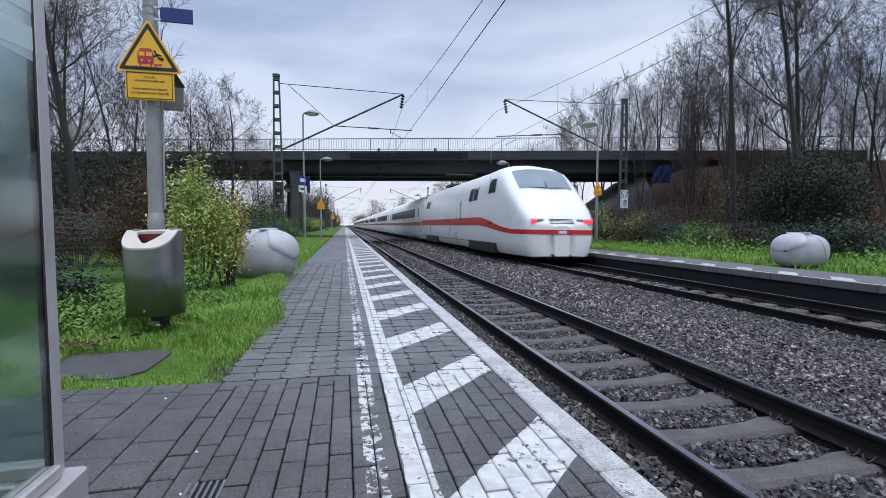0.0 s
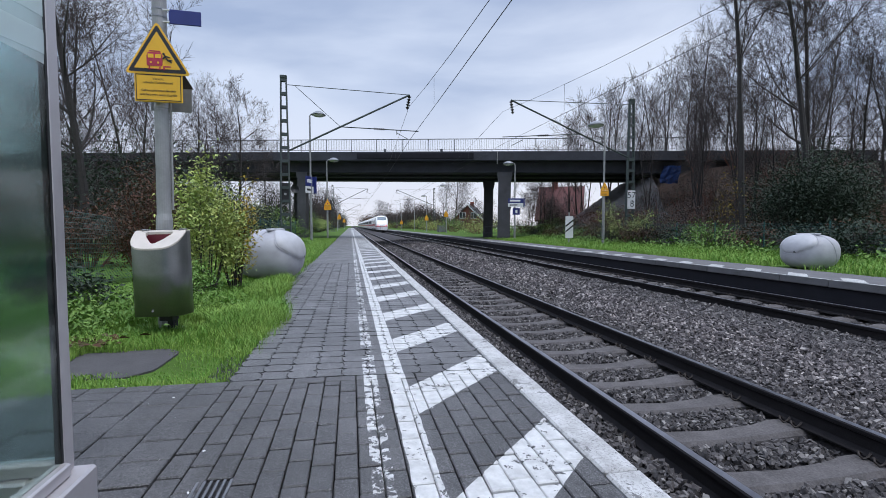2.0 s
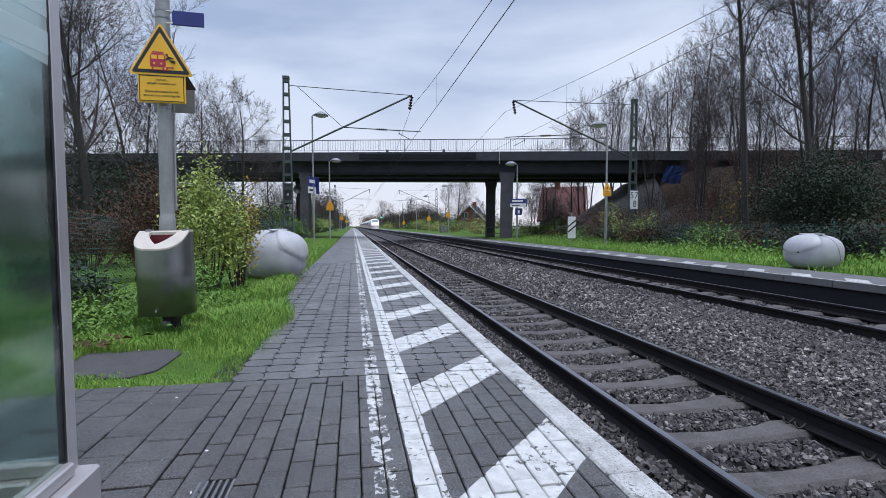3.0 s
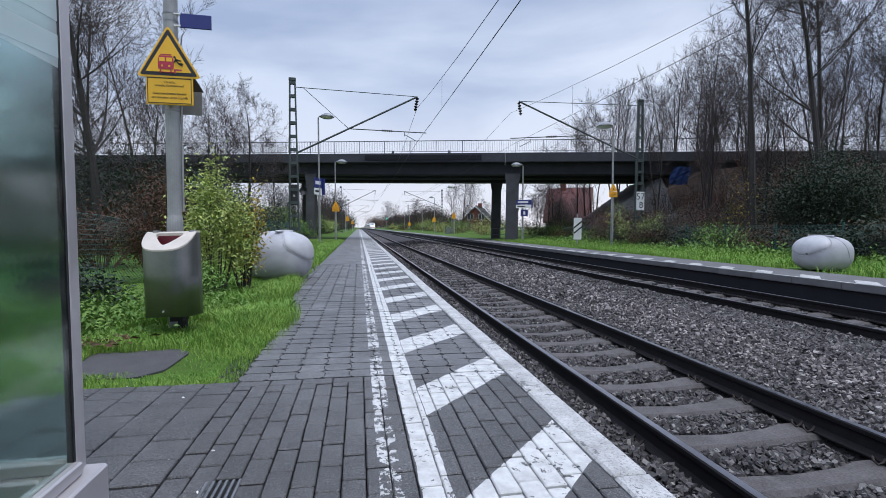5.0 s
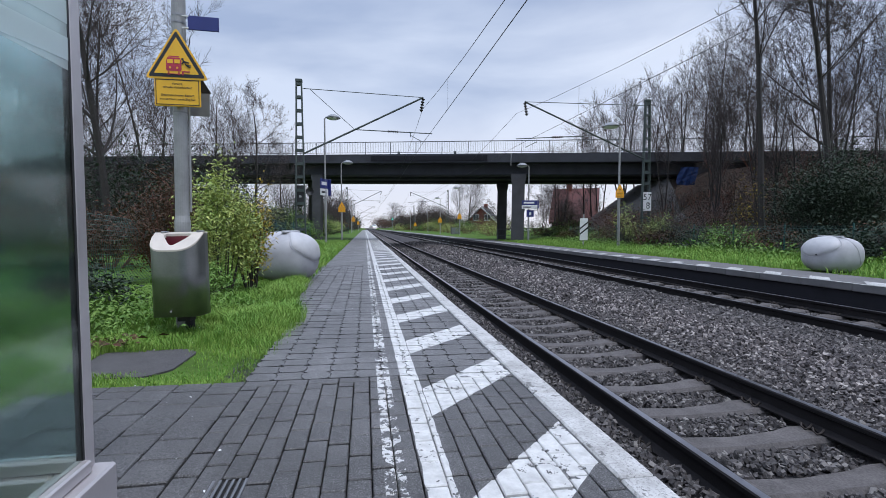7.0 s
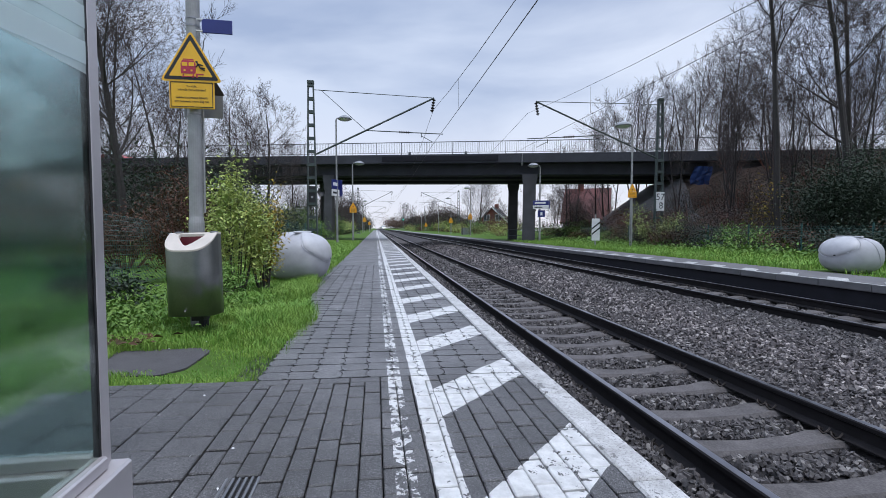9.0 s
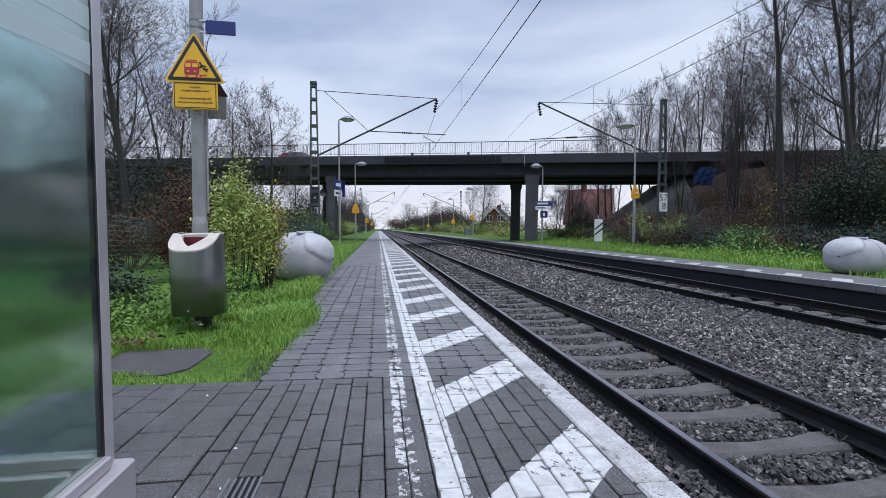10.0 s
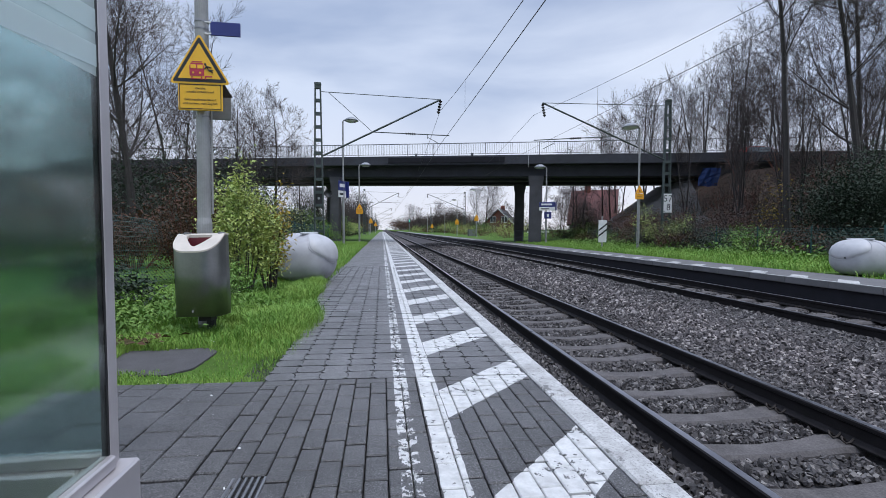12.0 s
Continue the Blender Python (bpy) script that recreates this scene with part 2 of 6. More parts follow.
def lamp_glow(name, c, strength):
    n = Nodes(name)
    n.b.inputs["Emission Color"].default_value = rgb(*c)
    n.b.inputs["Emission Strength"].default_value = strength
    return n.base(c, 0.3)


M_TAIL = lamp_glow("red_tail_lamp", (1.0, 0.03, 0.06), 1.6)
M_SIGNAL = lamp_glow("green_signal_lamp", (0.05, 0.9, 0.5), 2.0)


def stone_mat():
    n = Nodes("ballast_stone")
    g = n.add("ShaderNodeNewGeometry")
    col = n.ramp(g.outputs["Random Per Island"], [(0.0, (0.016, 0.0145, 0.0152)), (0.45, (0.056, 0.050, 0.0515)), (0.8, (0.122, 0.110, 0.111)), (1.0, (0.32, 0.30, 0.285))])
    xyz = n.add("ShaderNodeSeparateXYZ")
    n.link(n.place("World"), xyz.inputs[0])
    # the strip of newer, paler ballast between the tracks
    dx = n.math("ABSOLUTE", n.math("SUBTRACT", n.math("MULTIPLY_ADD", n.noise(1.5), 0.7, xyz.outputs[0]), 4.05))
    fresh = n.math("SUBTRACT", 1.0, n.math("MULTIPLY", dx, 0.85))
    fresh.node.use_clamp = True
    col = n.mix(n.math("MULTIPLY", fresh, 0.95), col, n.mix(1.0, col, (1.95, 1.88, 1.86), "MULTIPLY"))
    col = n.mix(0.35, col, n.ramp(n.noise(50), [(0.3, (0.03, 0.0285, 0.029)), (0.7, (0.15, 0.141, 0.139))]))
    n.bump(n.noise(180, 3), 0.4, 0.004)
    return n.base(col, 0.7, 0.0, 0.22)


M_STONE = stone_mat()


def glass_mat():
    n = Nodes("shelter_glass")
    n.b.inputs["Transmission Weight"].default_value = 1.0
    n.b.inputs["IOR"].default_value = 1.45
    n.b.inputs["Base Color"].default_value = rgb(0.66, 0.80, 0.78)
    n.b.inputs["Roughness"].default_value = 0.05
    n.bump(n.noise(55, 3), 0.06, 0.004)
    return n.m


M_GLASS = glass_mat()


def frost_mat(name, cover):
    n = Nodes(name)
    n.b.inputs["Alpha"].default_value = cover
    return n.base((0.72, 0.82, 0.82), 0.7)


M_FROST = frost_mat("frosted_safety_stripe", 0.42)
M_HAZE = frost_mat("faint_frosting", 0.30)


# ---- geometry ----
class Geo:
    """Vertices and faces of one mesh, with a few solids to add to it."""

    def __init__(self):
        self.v, self.f = [], []

    def face_grid(self, grid, loop=False):
        n0, cols = len(self.v), len(grid[0])
        for row in grid:
            self.v.extend(tuple(q) for q in row)
        for i in range(len(grid) - 1):
            for j in range(cols if loop else cols - 1):
                k = (j + 1) % cols
                a, b = n0 + i * cols, n0 + (i + 1) * cols
                self.f.append((a + j, a + k, b + k, b + j))
        return self

    def box(self, x0, y0, z0, x1, y1, z1, bev=0.0):
        n0 = len(self.v)
        if bev <= 0:
            self.v += [(x, y, z) for z in (z0, z1) for y in (y0, y1) for x in (x0, x1)]
            self.f += [tuple(n0 + i for i in q) for q in ((0, 2, 3, 1), (4, 5, 7, 6), (0, 1, 5, 4), (2, 6, 7, 3), (0, 4, 6, 2), (1, 3, 7, 5))]
            return self
        b = min(bev, (x1 - x0) * 0.45, (y1 - y0) * 0.45, (z1 - z0) * 0.45)
        ring = lambda i, z: [(x0 + i, y0 + b, z), (x0 + b, y0 + i, z), (x1 - b, y0 + i, z), (x1 - i, y0 + b, z), (x1 - i, y1 - b, z), (x1 - b, y1 - i, z), (x0 + b, y1 - i, z), (x0 + i, y1 - b, z)]
        inner = lambda z: [(x0 + b, y0 + b, z), (x0 + b, y0 + b, z), (x1 - b, y0 + b, z), (x1 - b, y0 + b, z), (x1 - b, y1 - b, z), (x1 - b, y1 - b, z), (x0 + b, y1 - b, z), (x0 + b, y1 - b, z)]
        sq = lambda z: [(x0 + b, y0 + b, z), (x1 - b, y0 + b, z), (x1 - b, y1 - b, z), (x0 + b, y1 - b, z)]
        self.v += sq(z0) + ring(0, z0 + b) + ring(0, z1 - b) + sq(z1)
        lo, r0, r1, hi = n0, n0 + 4, n0 + 12, n0 + 20
        self.f.append((lo + 3, lo + 2, lo + 1, lo))
        self.f.append((hi, hi + 1, hi + 2, hi + 3))
        for j in range(8):
            k = (j + 1) % 8
            self.f.append((r0 + j, r0 + k, r1 + k, r1 + j))
        for c in range(4):
            a, b2, d = 2 * c, 2 * c + 1, (2 * c + 2) % 8
            self.f.append((lo + c, r0 + b2, r0 + a))
            self.f.append((lo + c, lo + (c + 1) % 4, r0 + d, r0 + b2))
            self.f.append((hi + c, r1 + a, r1 + b2))
            self.f.append((hi + c, r1 + b2, r1 + d, hi + (c + 1) % 4))
        return self

    def tube(self, p, q, r0, r1=None, n=8, cap=True):
        r1 = r0 if r1 is None else r1
        p, q = Vector(p), Vector(q)
        d = q - p
        if d.length < 1e-6:
            return self
        d.normalize()
        a = d.orthogonal().normalized()
        b = d.cross(a)
        n0 = len(self.v)
        for c, r in ((p, r0), (q, r1)):
            for i in range(n):
                t = 2 * math.pi * i / n
                self.v.append(tuple(c + (a * math.cos(t) + b * math.sin(t)) * r))
        for i in range(n):
            j = (i + 1) % n
            self.f.append((n0 + i, n0 + j, n0 + n + j, n0 + n + i))
        if cap:
            self.f.append(tuple(n0 + n - 1 - i for i in range(n)))
            self.f.append(tuple(n0 + n + i for i in range(n)))
        return self

    def chain(self, pts, r, n=6):
        pts = [Vector(p) for p in pts]
        grid = []
        for i, p in enumerate(pts):
            d = (pts[min(i + 1, len(pts) - 1)] - pts[max(i - 1, 0)]).normalized()
            a = d.cross(Vector((0.31, 0.17, 0.93))).normalized()
            b = d.cross(a)
            grid.append([p + (a * math.cos(6.2832 * k / n) + b * math.sin(6.2832 * k / n)) * r for k in range(n)])
        n0 = len(self.v)
        self.face_grid(grid, True)
        self.f.append(tuple(n0 + n - 1 - k for k in range(n)))
        self.f.append(tuple(len(self.v) - n + k for k in range(n)))
        return self

    def lathe(self, prof, centre=(0, 0, 0), n=20, axis="z"):
        grid = []
        for r, h in prof:
            row = []
            for i in range(n):
                t = 2 * math.pi * i / n
                c, s = r * math.cos(t), r * math.sin(t)
                q = (c, s, h) if axis == "z" else ((h, c, s) if axis == "x" else (s, h, c))
                row.append((q[0] + centre[0], q[1] + centre[1], q[2] + centre[2]))
            grid.append(row)
        return self.face_grid(grid, True)

    def prism(self, pts, z0, z1):
        """An upright prism over the plan pts (counter-clockwise)."""
        n0, n = len(self.v), len(pts)
        self.v += [(x, y, z0) for x, y in pts] + [(x, y, z1) for x, y in pts]
        self.f.append(tuple(n0 + n - 1 - i for i in range(n)))
        self.f.append(tuple(n0 + n + i for i in range(n)))
        for i in range(n):
            j = (i + 1) % n
            self.f.append((n0 + i, n0 + j, n0 + n + j, n0 + n + i))
        return self

    def plate(self, pts, y0, y1):
        """A plate over pts in x and z, from y0 to y1."""
        n0, n = len(self.v), len(pts)
        self.v += [(x, y0, z) for x, z in pts] + [(x, y1, z) for x, z in pts]
        self.f.append(tuple(n0 + i for i in range(n)))
        self.f.append(tuple(n0 + 2 * n - 1 - i for i in range(n)))
        for i in range(n):
            j = (i + 1) % n
            self.f.append((n0 + j, n0 + i, n0 + n + i, n0 + n + j))
        return self

    def mesh(self, name, mat, smooth=False):
        me = bpy.data.meshes.new(name)
        me.from_pydata([tuple(q) for q in self.v], [], self.f)
        me.materials.append(mat)
        if smooth:
            me.polygons.foreach_set("use_smooth", [True] * len(me.polygons))
        me.update()
        return me


def mesh_np(name, verts, faces, mat):
    """A mesh from numpy arrays of vertices and of triangles or quads."""
    me = bpy.data.meshes.new(name)
    nv, nf, k = len(verts), len(faces), faces.shape[1]
    me.vertices.add(nv)
    me.vertices.foreach_set("co", verts.astype(np.float32).ravel())
    me.loops.add(nf * k)
    me.loops.foreach_set("vertex_index", faces.astype(np.int32).ravel())
    me.polygons.add(nf)
    me.polygons.foreach_set("loop_start", np.arange(0, nf * k, k, dtype=np.int32))
    me.update(calc_edges=True)
    me.polygons.foreach_set("use_smooth", [False] * nf)
    me.validate()
    me.materials.append(mat)
    return me


def part(name, geo, mat, parent, label="", smooth=False):
    data = geo if isinstance(geo, bpy.types.Mesh) else geo.mesh(name, mat, smooth)
    ob = new(name, data)
    ob.parent = parent
    return tagged(ob, label)


def thing(name, m, label, category, group="", kind="", drop=True):
    """A thing at m; with drop its base follows the fall of the ground."""
    ob = new(name)
    ob.empty_display_size = 0.2
    ob.matrix_basis = pose(0, 0, lie(m.translation.x)) @ m if drop else m
    return tagged(ob, label, category, group, kind)


def piece(name, geo, mat, label, category="", group="", kind="", smooth=False):
    data = geo if isinstance(geo, bpy.types.Mesh) else geo.mesh(name, mat, smooth)
    return tagged(new(name, data), label, category, group, kind)


def lettering(name, body, size, parent, at, mat, turn=(90, 0, 0), align="CENTER"):
    cu = bpy.data.curves.new(name, "FONT")
    cu.body, cu.size, cu.align_x, cu.align_y, cu.extrude = body, size, align, "CENTER", 0.0006
    tmp = bpy.data.objects.new(name, cu)
    scene.collection.objects.link(tmp)
    dg = bpy.context.evaluated_depsgraph_get()
    me = bpy.data.meshes.new_from_object(tmp.evaluated_get(dg))
    bpy.data.objects.remove(tmp)
    me.materials.clear()
    me.materials.append(mat)
    ob = new(name, me)
    ob.parent = parent
    ob.matrix_basis = pose(*at, *turn)
    return ob


rng = np.random.default_rng(7)
rnd = random.Random(11)

# ---- the lie of the land ----
# paving, track and road fall gently towards the opposite platform
FALL = pose(-1.212, 0, 0) @ pose(0, 0, 0, 0, 0.815, 0) @ pose(1.212, 0, 0)


def lie(x):
    """Height of the fall at x."""
    return -0.01422 * (max(-25.0, min(25.0, x)) + 1.212)


RAIL_Z = -0.38
TRACKS = (1.65, 6.17)
RAILS_Z = (-0.38, -0.204)
EDGE2 = 7.615
TOP2 = 0.127


def build_ground():
    xs = [-1500, -200, -60, -20, -6, -2.2, -1.2, 8.8, 9.4, 11.0, 14.5, 17, 22, 60, 200, 1500]
    zs = [0.0, 0.0, 0.0, -0.02, -0.03, -0.04, -0.85, -0.85, 0.09, 0.13, 0.35, 0.6, 0.9, 1.0, 1.0, 1.0]
    ys = [-80, -20, 0, 5, 10, 15, 20, 25, 30, 40, 60, 100, 200, 400, 900, 1800]
    g = Geo().face_grid([[(x, y, z + lie(x)) for x, z in zip(xs, zs)] for y in ys])
    piece("ground", g, M_LAWN, "short wet grass and soil beside the railway", "ground", kind="structure")


build_ground()


BED = ([-0.25, 0.25, 0.80, 0.95, 2.35, 2.50, 3.1, 3.7, 4.3, 5.32, 5.47, 6.87, 7.02, 7.4, 8.1], [-0.58, -0.565, -0.555, -0.635, -0.635, -0.555, -0.53, -0.42, -0.37, -0.385, -0.46, -0.46, -0.385, -0.40, -0.40])


def build_track_bed():
    xs, zs = BED[0], [z + lie(x) for x, z in zip(*BED)]
    ys = [-40, 0, 10, 20, 40, 80, 160, 320, 640, 1500]
    g = Geo().face_grid([[(x, y, z) for x, z in zip(xs, zs)] for y in ys])
    piece("track_bed", g, M_BALLAST, "bed of grey crushed stone under two tracks", "ballast", kind="structure")


build_track_bed()


# ---- platforms: bodies and copings ----
def build_platforms():
    one = Geo().box(-2.95, -6, -0.84, -0.03, 3.10, -0.052)
    one.box(-2.28, 3.10, -0.84, -0.03, 210, -0.052)
    p1 = piece("platform_one", one, M_JOINT, "dark paved station platform with worn white markings", "platform", kind="structure")
    p1.matrix_basis = FALL
    far = Geo().box(-2.25, 12.87, -0.05, -0.175, 210, -0.004)
    part("paved_top", far, M_HEX, p1, "grey paving further along the platform")
    # body and edge wall take a much darker colour than the paved top
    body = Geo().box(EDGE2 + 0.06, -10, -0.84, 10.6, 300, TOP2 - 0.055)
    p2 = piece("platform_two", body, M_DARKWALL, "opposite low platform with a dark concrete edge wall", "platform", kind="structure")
    p2.matrix_basis = FALL
    part("paved_top", Geo().box(EDGE2 + 0.345, -10, TOP2 - 0.055, 9.45, 300, TOP2 - 0.008), M_PLATFORM, p2, "grey wet paving")
    return p1, p2


PLATFORM_1, PLATFORM_2 = build_platforms()


# ---- rails and sleepers ----
def rail_profile(x, z):
    return [(x - 0.075, z - 0.172), (x + 0.075, z - 0.172), (x + 0.075, z - 0.160), (x + 0.012, z - 0.135), (x + 0.009, z - 0.048),
            (x + 0.034, z - 0.036), (x + 0.036, z - 0.008), (x + 0.026, z - 0.001), (x - 0.026, z - 0.001), (x - 0.036, z - 0.008),
            (x - 0.034, z - 0.036), (x - 0.009, z - 0.048), (x - 0.012, z - 0.135), (x - 0.075, z - 0.160)]


def build_tracks():
    for c, rail_z in zip(TRACKS, RAILS_Z):
        t = thing("railway_track", FALL, "standard-gauge track on curved-top concrete sleepers", "railway track", "tracks of the line", "structure", drop=False)
        for s in (-0.7535, 0.7535):
            g = Geo().plate(rail_profile(c + s, rail_z), -30, 1500)
            r = part("rail", g, M_RAIL, t, "dark rail with a polished head")
            part("running_surface", Geo().box(c + s - 0.026, -30, rail_z - 0.004, c + s + 0.026, 1500, rail_z + 0.001), M_RAILTOP, r, "shiny worn rail head")
        # one sleeper: deep ends, a waisted middle
        g = Geo()
        grid = []
        for x, h, w in ((-1.30, -0.02, 0.125), (-1.22, 0.0, 0.135), (-0.95, 0.0, 0.14), (-0.55, 0.0, 0.135), (-0.40, -0.02, 0.118),
                        (0.0, -0.035, 0.105), (0.40, -0.02, 0.118), (0.55, 0.0, 0.135), (0.95, 0.0, 0.14), (1.22, 0.0, 0.135), (1.30, -0.02, 0.125)):
            z = rail_z - 0.176 + h
            grid.append([(x, -w - 0.02, z - 0.2), (x, -w, z - 0.03), (x, -w + 0.03, z), (x, w - 0.03, z), (x, w, z - 0.03), (x, w + 0.02, z - 0.2)])
        g.face_grid(grid)
        me = g.mesh("sleeper", M_SLEEPER)
        cl = Geo()
        for s in (-0.7535, 0.7535):
            for d in (-1, 1):
                for k in (-0.05, 0.05):
                    pts = [(s + d * (0.075 + 0.045 * math.sin(a)), k + 0.028 * math.cos(a), rail_z - 0.15 + 0.02 * math.sin(2 * a)) for a in np.linspace(-0.6, math.pi + 0.6, 7)]
                    cl.chain(pts, 0.008, 5)
        cm = cl.mesh("rail_clips", M_CLIP)
        for k in range(-3, 130):
            o = new("sleeper", me)
            o.parent = t
            o.location = (c, 2.44 + 0.6 * k, rnd.uniform(-0.006, 0.004))
            o.rotation_euler[2] = radians(rnd.uniform(-0.5, 0.5))
            if k < 30:
                q = new("rail_clips", cm)
                q.parent = o
        rest = Geo()
        for k in range(130, 420):
            rest.box(c - 1.3, 2.31 + 0.6 * k, rail_z - 0.3, c + 1.3, 2.57 + 0.6 * k, rail_z - 0.18)
        tagged(part("far_sleepers", rest, M_SLEEPER, t), kind="stuff")


build_tracks()


# ---- overhead line ----
def lattice_mast(name, x, y, h, z0, label, facing):
    t = thing(name, pose(x, y, z0), label, "catenary mast", "masts of the overhead line")
    w0, w1, d = 0.235, 0.12, 0.09
    for sx in (-1, 1):
        part("channel", Geo().face_grid([[(sx * w0 + a, b, 0) for a, b in ((-0.03, -d), (0.03, -d), (0.03, d), (-0.03, d))],
                                         [(sx * w1 + a, b, h) for a, b in ((-0.03, -d), (0.03, -d), (0.03, d), (-0.03, d))]], True), M_MASTG, t)
    n = max(6, int(h / 0.62))
    for k in range(n + 1):
        z = 0.3 + (h - 0.4) * k / n
        w = w0 + (w1 - w0) * z / h
        part("tie_plate", Geo().box(-w, -0.095, z - 0.07, w, 0.095, z + 0.07), M_MASTG, t)
    part("head", Geo().box(-w1 - 0.04, -0.11, h - 0.02, w1 + 0.04, 0.11, h + 0.13, 0.02), M_MASTG, t)
    part("foundation", Geo().box(-0.45, -0.4, -0.5, 0.45, 0.4, 0.08, 0.03), M_PLATFORM, t, "concrete foundation block")
    return t


def insulator(g, p, q, n=5, r=0.075):
    p, q = Vector(p), Vector(q)
    g.tube(p, q, 0.025, 0.025, 6)
    for k in range(n):
        a, b = p.lerp(q, (k + 0.25) / n), p.lerp(q, (k + 0.75) / n)
        g.tube(a, b, r, r * 0.55, 8)


def cantilever(mast, y, xm, zm, tip, side, zc, name, label):
    """The arm from a mast at xm to the tip over the track; side: +1 points to larger x."""
    t = new(name)
    t.parent = mast
    t.location = (-mast.location.x, -mast.location.y, lie(xm) - mast.location.z)
    t["label"] = label
    sx = xm + side * 0.17
    part("top_tie", Geo().tube((sx, y, zm[0]), (tip[0], y, tip[1]), 0.018), M_MASTG, t)
    part("strut", Geo().tube((sx, y, zm[1]), (tip[0], y, tip[1]), 0.045), M_MASTG, t)
    k = 0.42
    mid = (sx + (tip[0] - sx) * k, y, zm[1] + (tip[1] - zm[1]) * k)
    part("stay", Geo().tube((sx + side * 0.35, y, zm[0] - 0.03), mid, 0.014), M_MASTG, t)
    end = (tip[0] + side * 0.45, y, zc + 0.45)
    m2 = Vector(mid).lerp(Vector(end), 0.42)
    m3 = Vector(mid).lerp(Vector(end), 0.56)
    part("registration_tube", Geo().tube(mid, end, 0.024), M_MASTG, t)
    g = Geo()
    insulator(g, m2, m3, 5, 0.07)
    part("insulator", g, M_INSUL, t, "brown ribbed insulator")
    g = Geo()
    insulator(g, (tip[0], y, tip[1] - 0.05), (tip[0] - side * 0.12, y, tip[1] - 0.72), 5, 0.10)
    part("insulator", g, M_INSUL, t, "brown ribbed insulator")
    part("steady_arm", Geo().tube((end[0] - side * 1.1, y, end[2] - 0.12), (tip[0] - side * 0.05, y, zc + 0.02), 0.016), M_MASTG, t)
    part("drop_bracket", Geo().tube((end[0] - side * 1.1, y, end[2]), (end[0] - side * 1.1, y, end[2] - 0.2), 0.018), M_MASTG, t)


MAST_Y = (23.3, 83.0, 143.0, 205.0, 270.0)
WIRE_X = (1.73, 6.68)


def build_overhead():
    for i, y in enumerate(MAST_Y):
        one = lattice_mast("catenary_mast", -4.28, y, 8.05, -0.05, "slender grey-green lattice mast behind the platform", 1)
        two = lattice_mast("catenary_mast", 14.18, y + (0 if i == 0 else 2.0), 7.9, 0.25, "slender grey-green lattice mast on the grass verge", -1)
        cantilever(one, y, -4.28, (7.70, 4.57), (1.76, 7.54), 1, 5.30, "bracket_arm", "dark tubular arm reaching over the near track")
        cantilever(two, y + (0 if i == 0 else 2.0), 14.18, (7.95, 5.05), (7.12, 7.84), -1, 5.45, "bracket_arm", "dark tubular arm reaching over the far track")
    for x in WIRE_X:
        for name, lab in (("contact_wire", "thin dark contact wire over a track"), ("messenger_wire", "thin sagging carrier wire over a track")):
            g = Geo()
            sup = (-36.0,) + MAST_Y
            for y0, y1 in zip(sup, sup[1:]):
                pts = []
                for k in range(13):
                    u = k / 12
                    z = 5.31 if name == "contact_wire" else 7.0 - 1.7 * 4 * u * (1 - u)
                    pts.append((x + 0.0, y0 + (y1 - y0) * u, z - (0.22 * 4 * u * (1 - u) if name == "contact_wire" else 0)))
                g.chain(pts, 0.010 if name == "contact_wire" else 0.009, 4)
            piece(name, g, M_WIRE, lab, "overhead wire", "wires of the overhead line")
        g = Geo()
        for y0, y1 in zip((-36.0,) + MAST_Y, MAST_Y[:3]):
            for u in (0.12, 0.3, 0.5, 0.7, 0.88):
                y = y0 + (y1 - y0) * u
                xx = x + 0.0
                g.tube((xx, y, 5.35 - 0.22 * 4 * u * (1 - u)), (xx, y, 7.0 - 1.7 * 4 * u * (1 - u)), 0.005, n=4)
        piece("dropper_wire", g, M_WIRE, "thin upright droppers between the wires", "overhead wire", kind="stuff")
    # feeder lines carried on the far masts
    for dz, x in ((8.13, 14.1), (7.53, 14.45)):
        pts = [(x, -36 + 59.3 * k / 16, dz - 1.1 * 4 * (k / 16) * (1 - k / 16)) for k in range(17)]
        pts += [(x, 23.3 + 60 * k / 12, dz - 1.1 * 4 * (k / 12) * (1 - k / 12)) for k in range(1, 13)]
        piece("feeder_wire", Geo().chain(pts, 0.010, 4), M_WIRE, "thin feeder wire sagging between masts", "overhead wire", "wires of the overhead line")


build_overhead()


# ---- the road bridge ----
BRIDGE = FALL @ pose(2.7, 36.15, 0, 0, 0, -17.5)


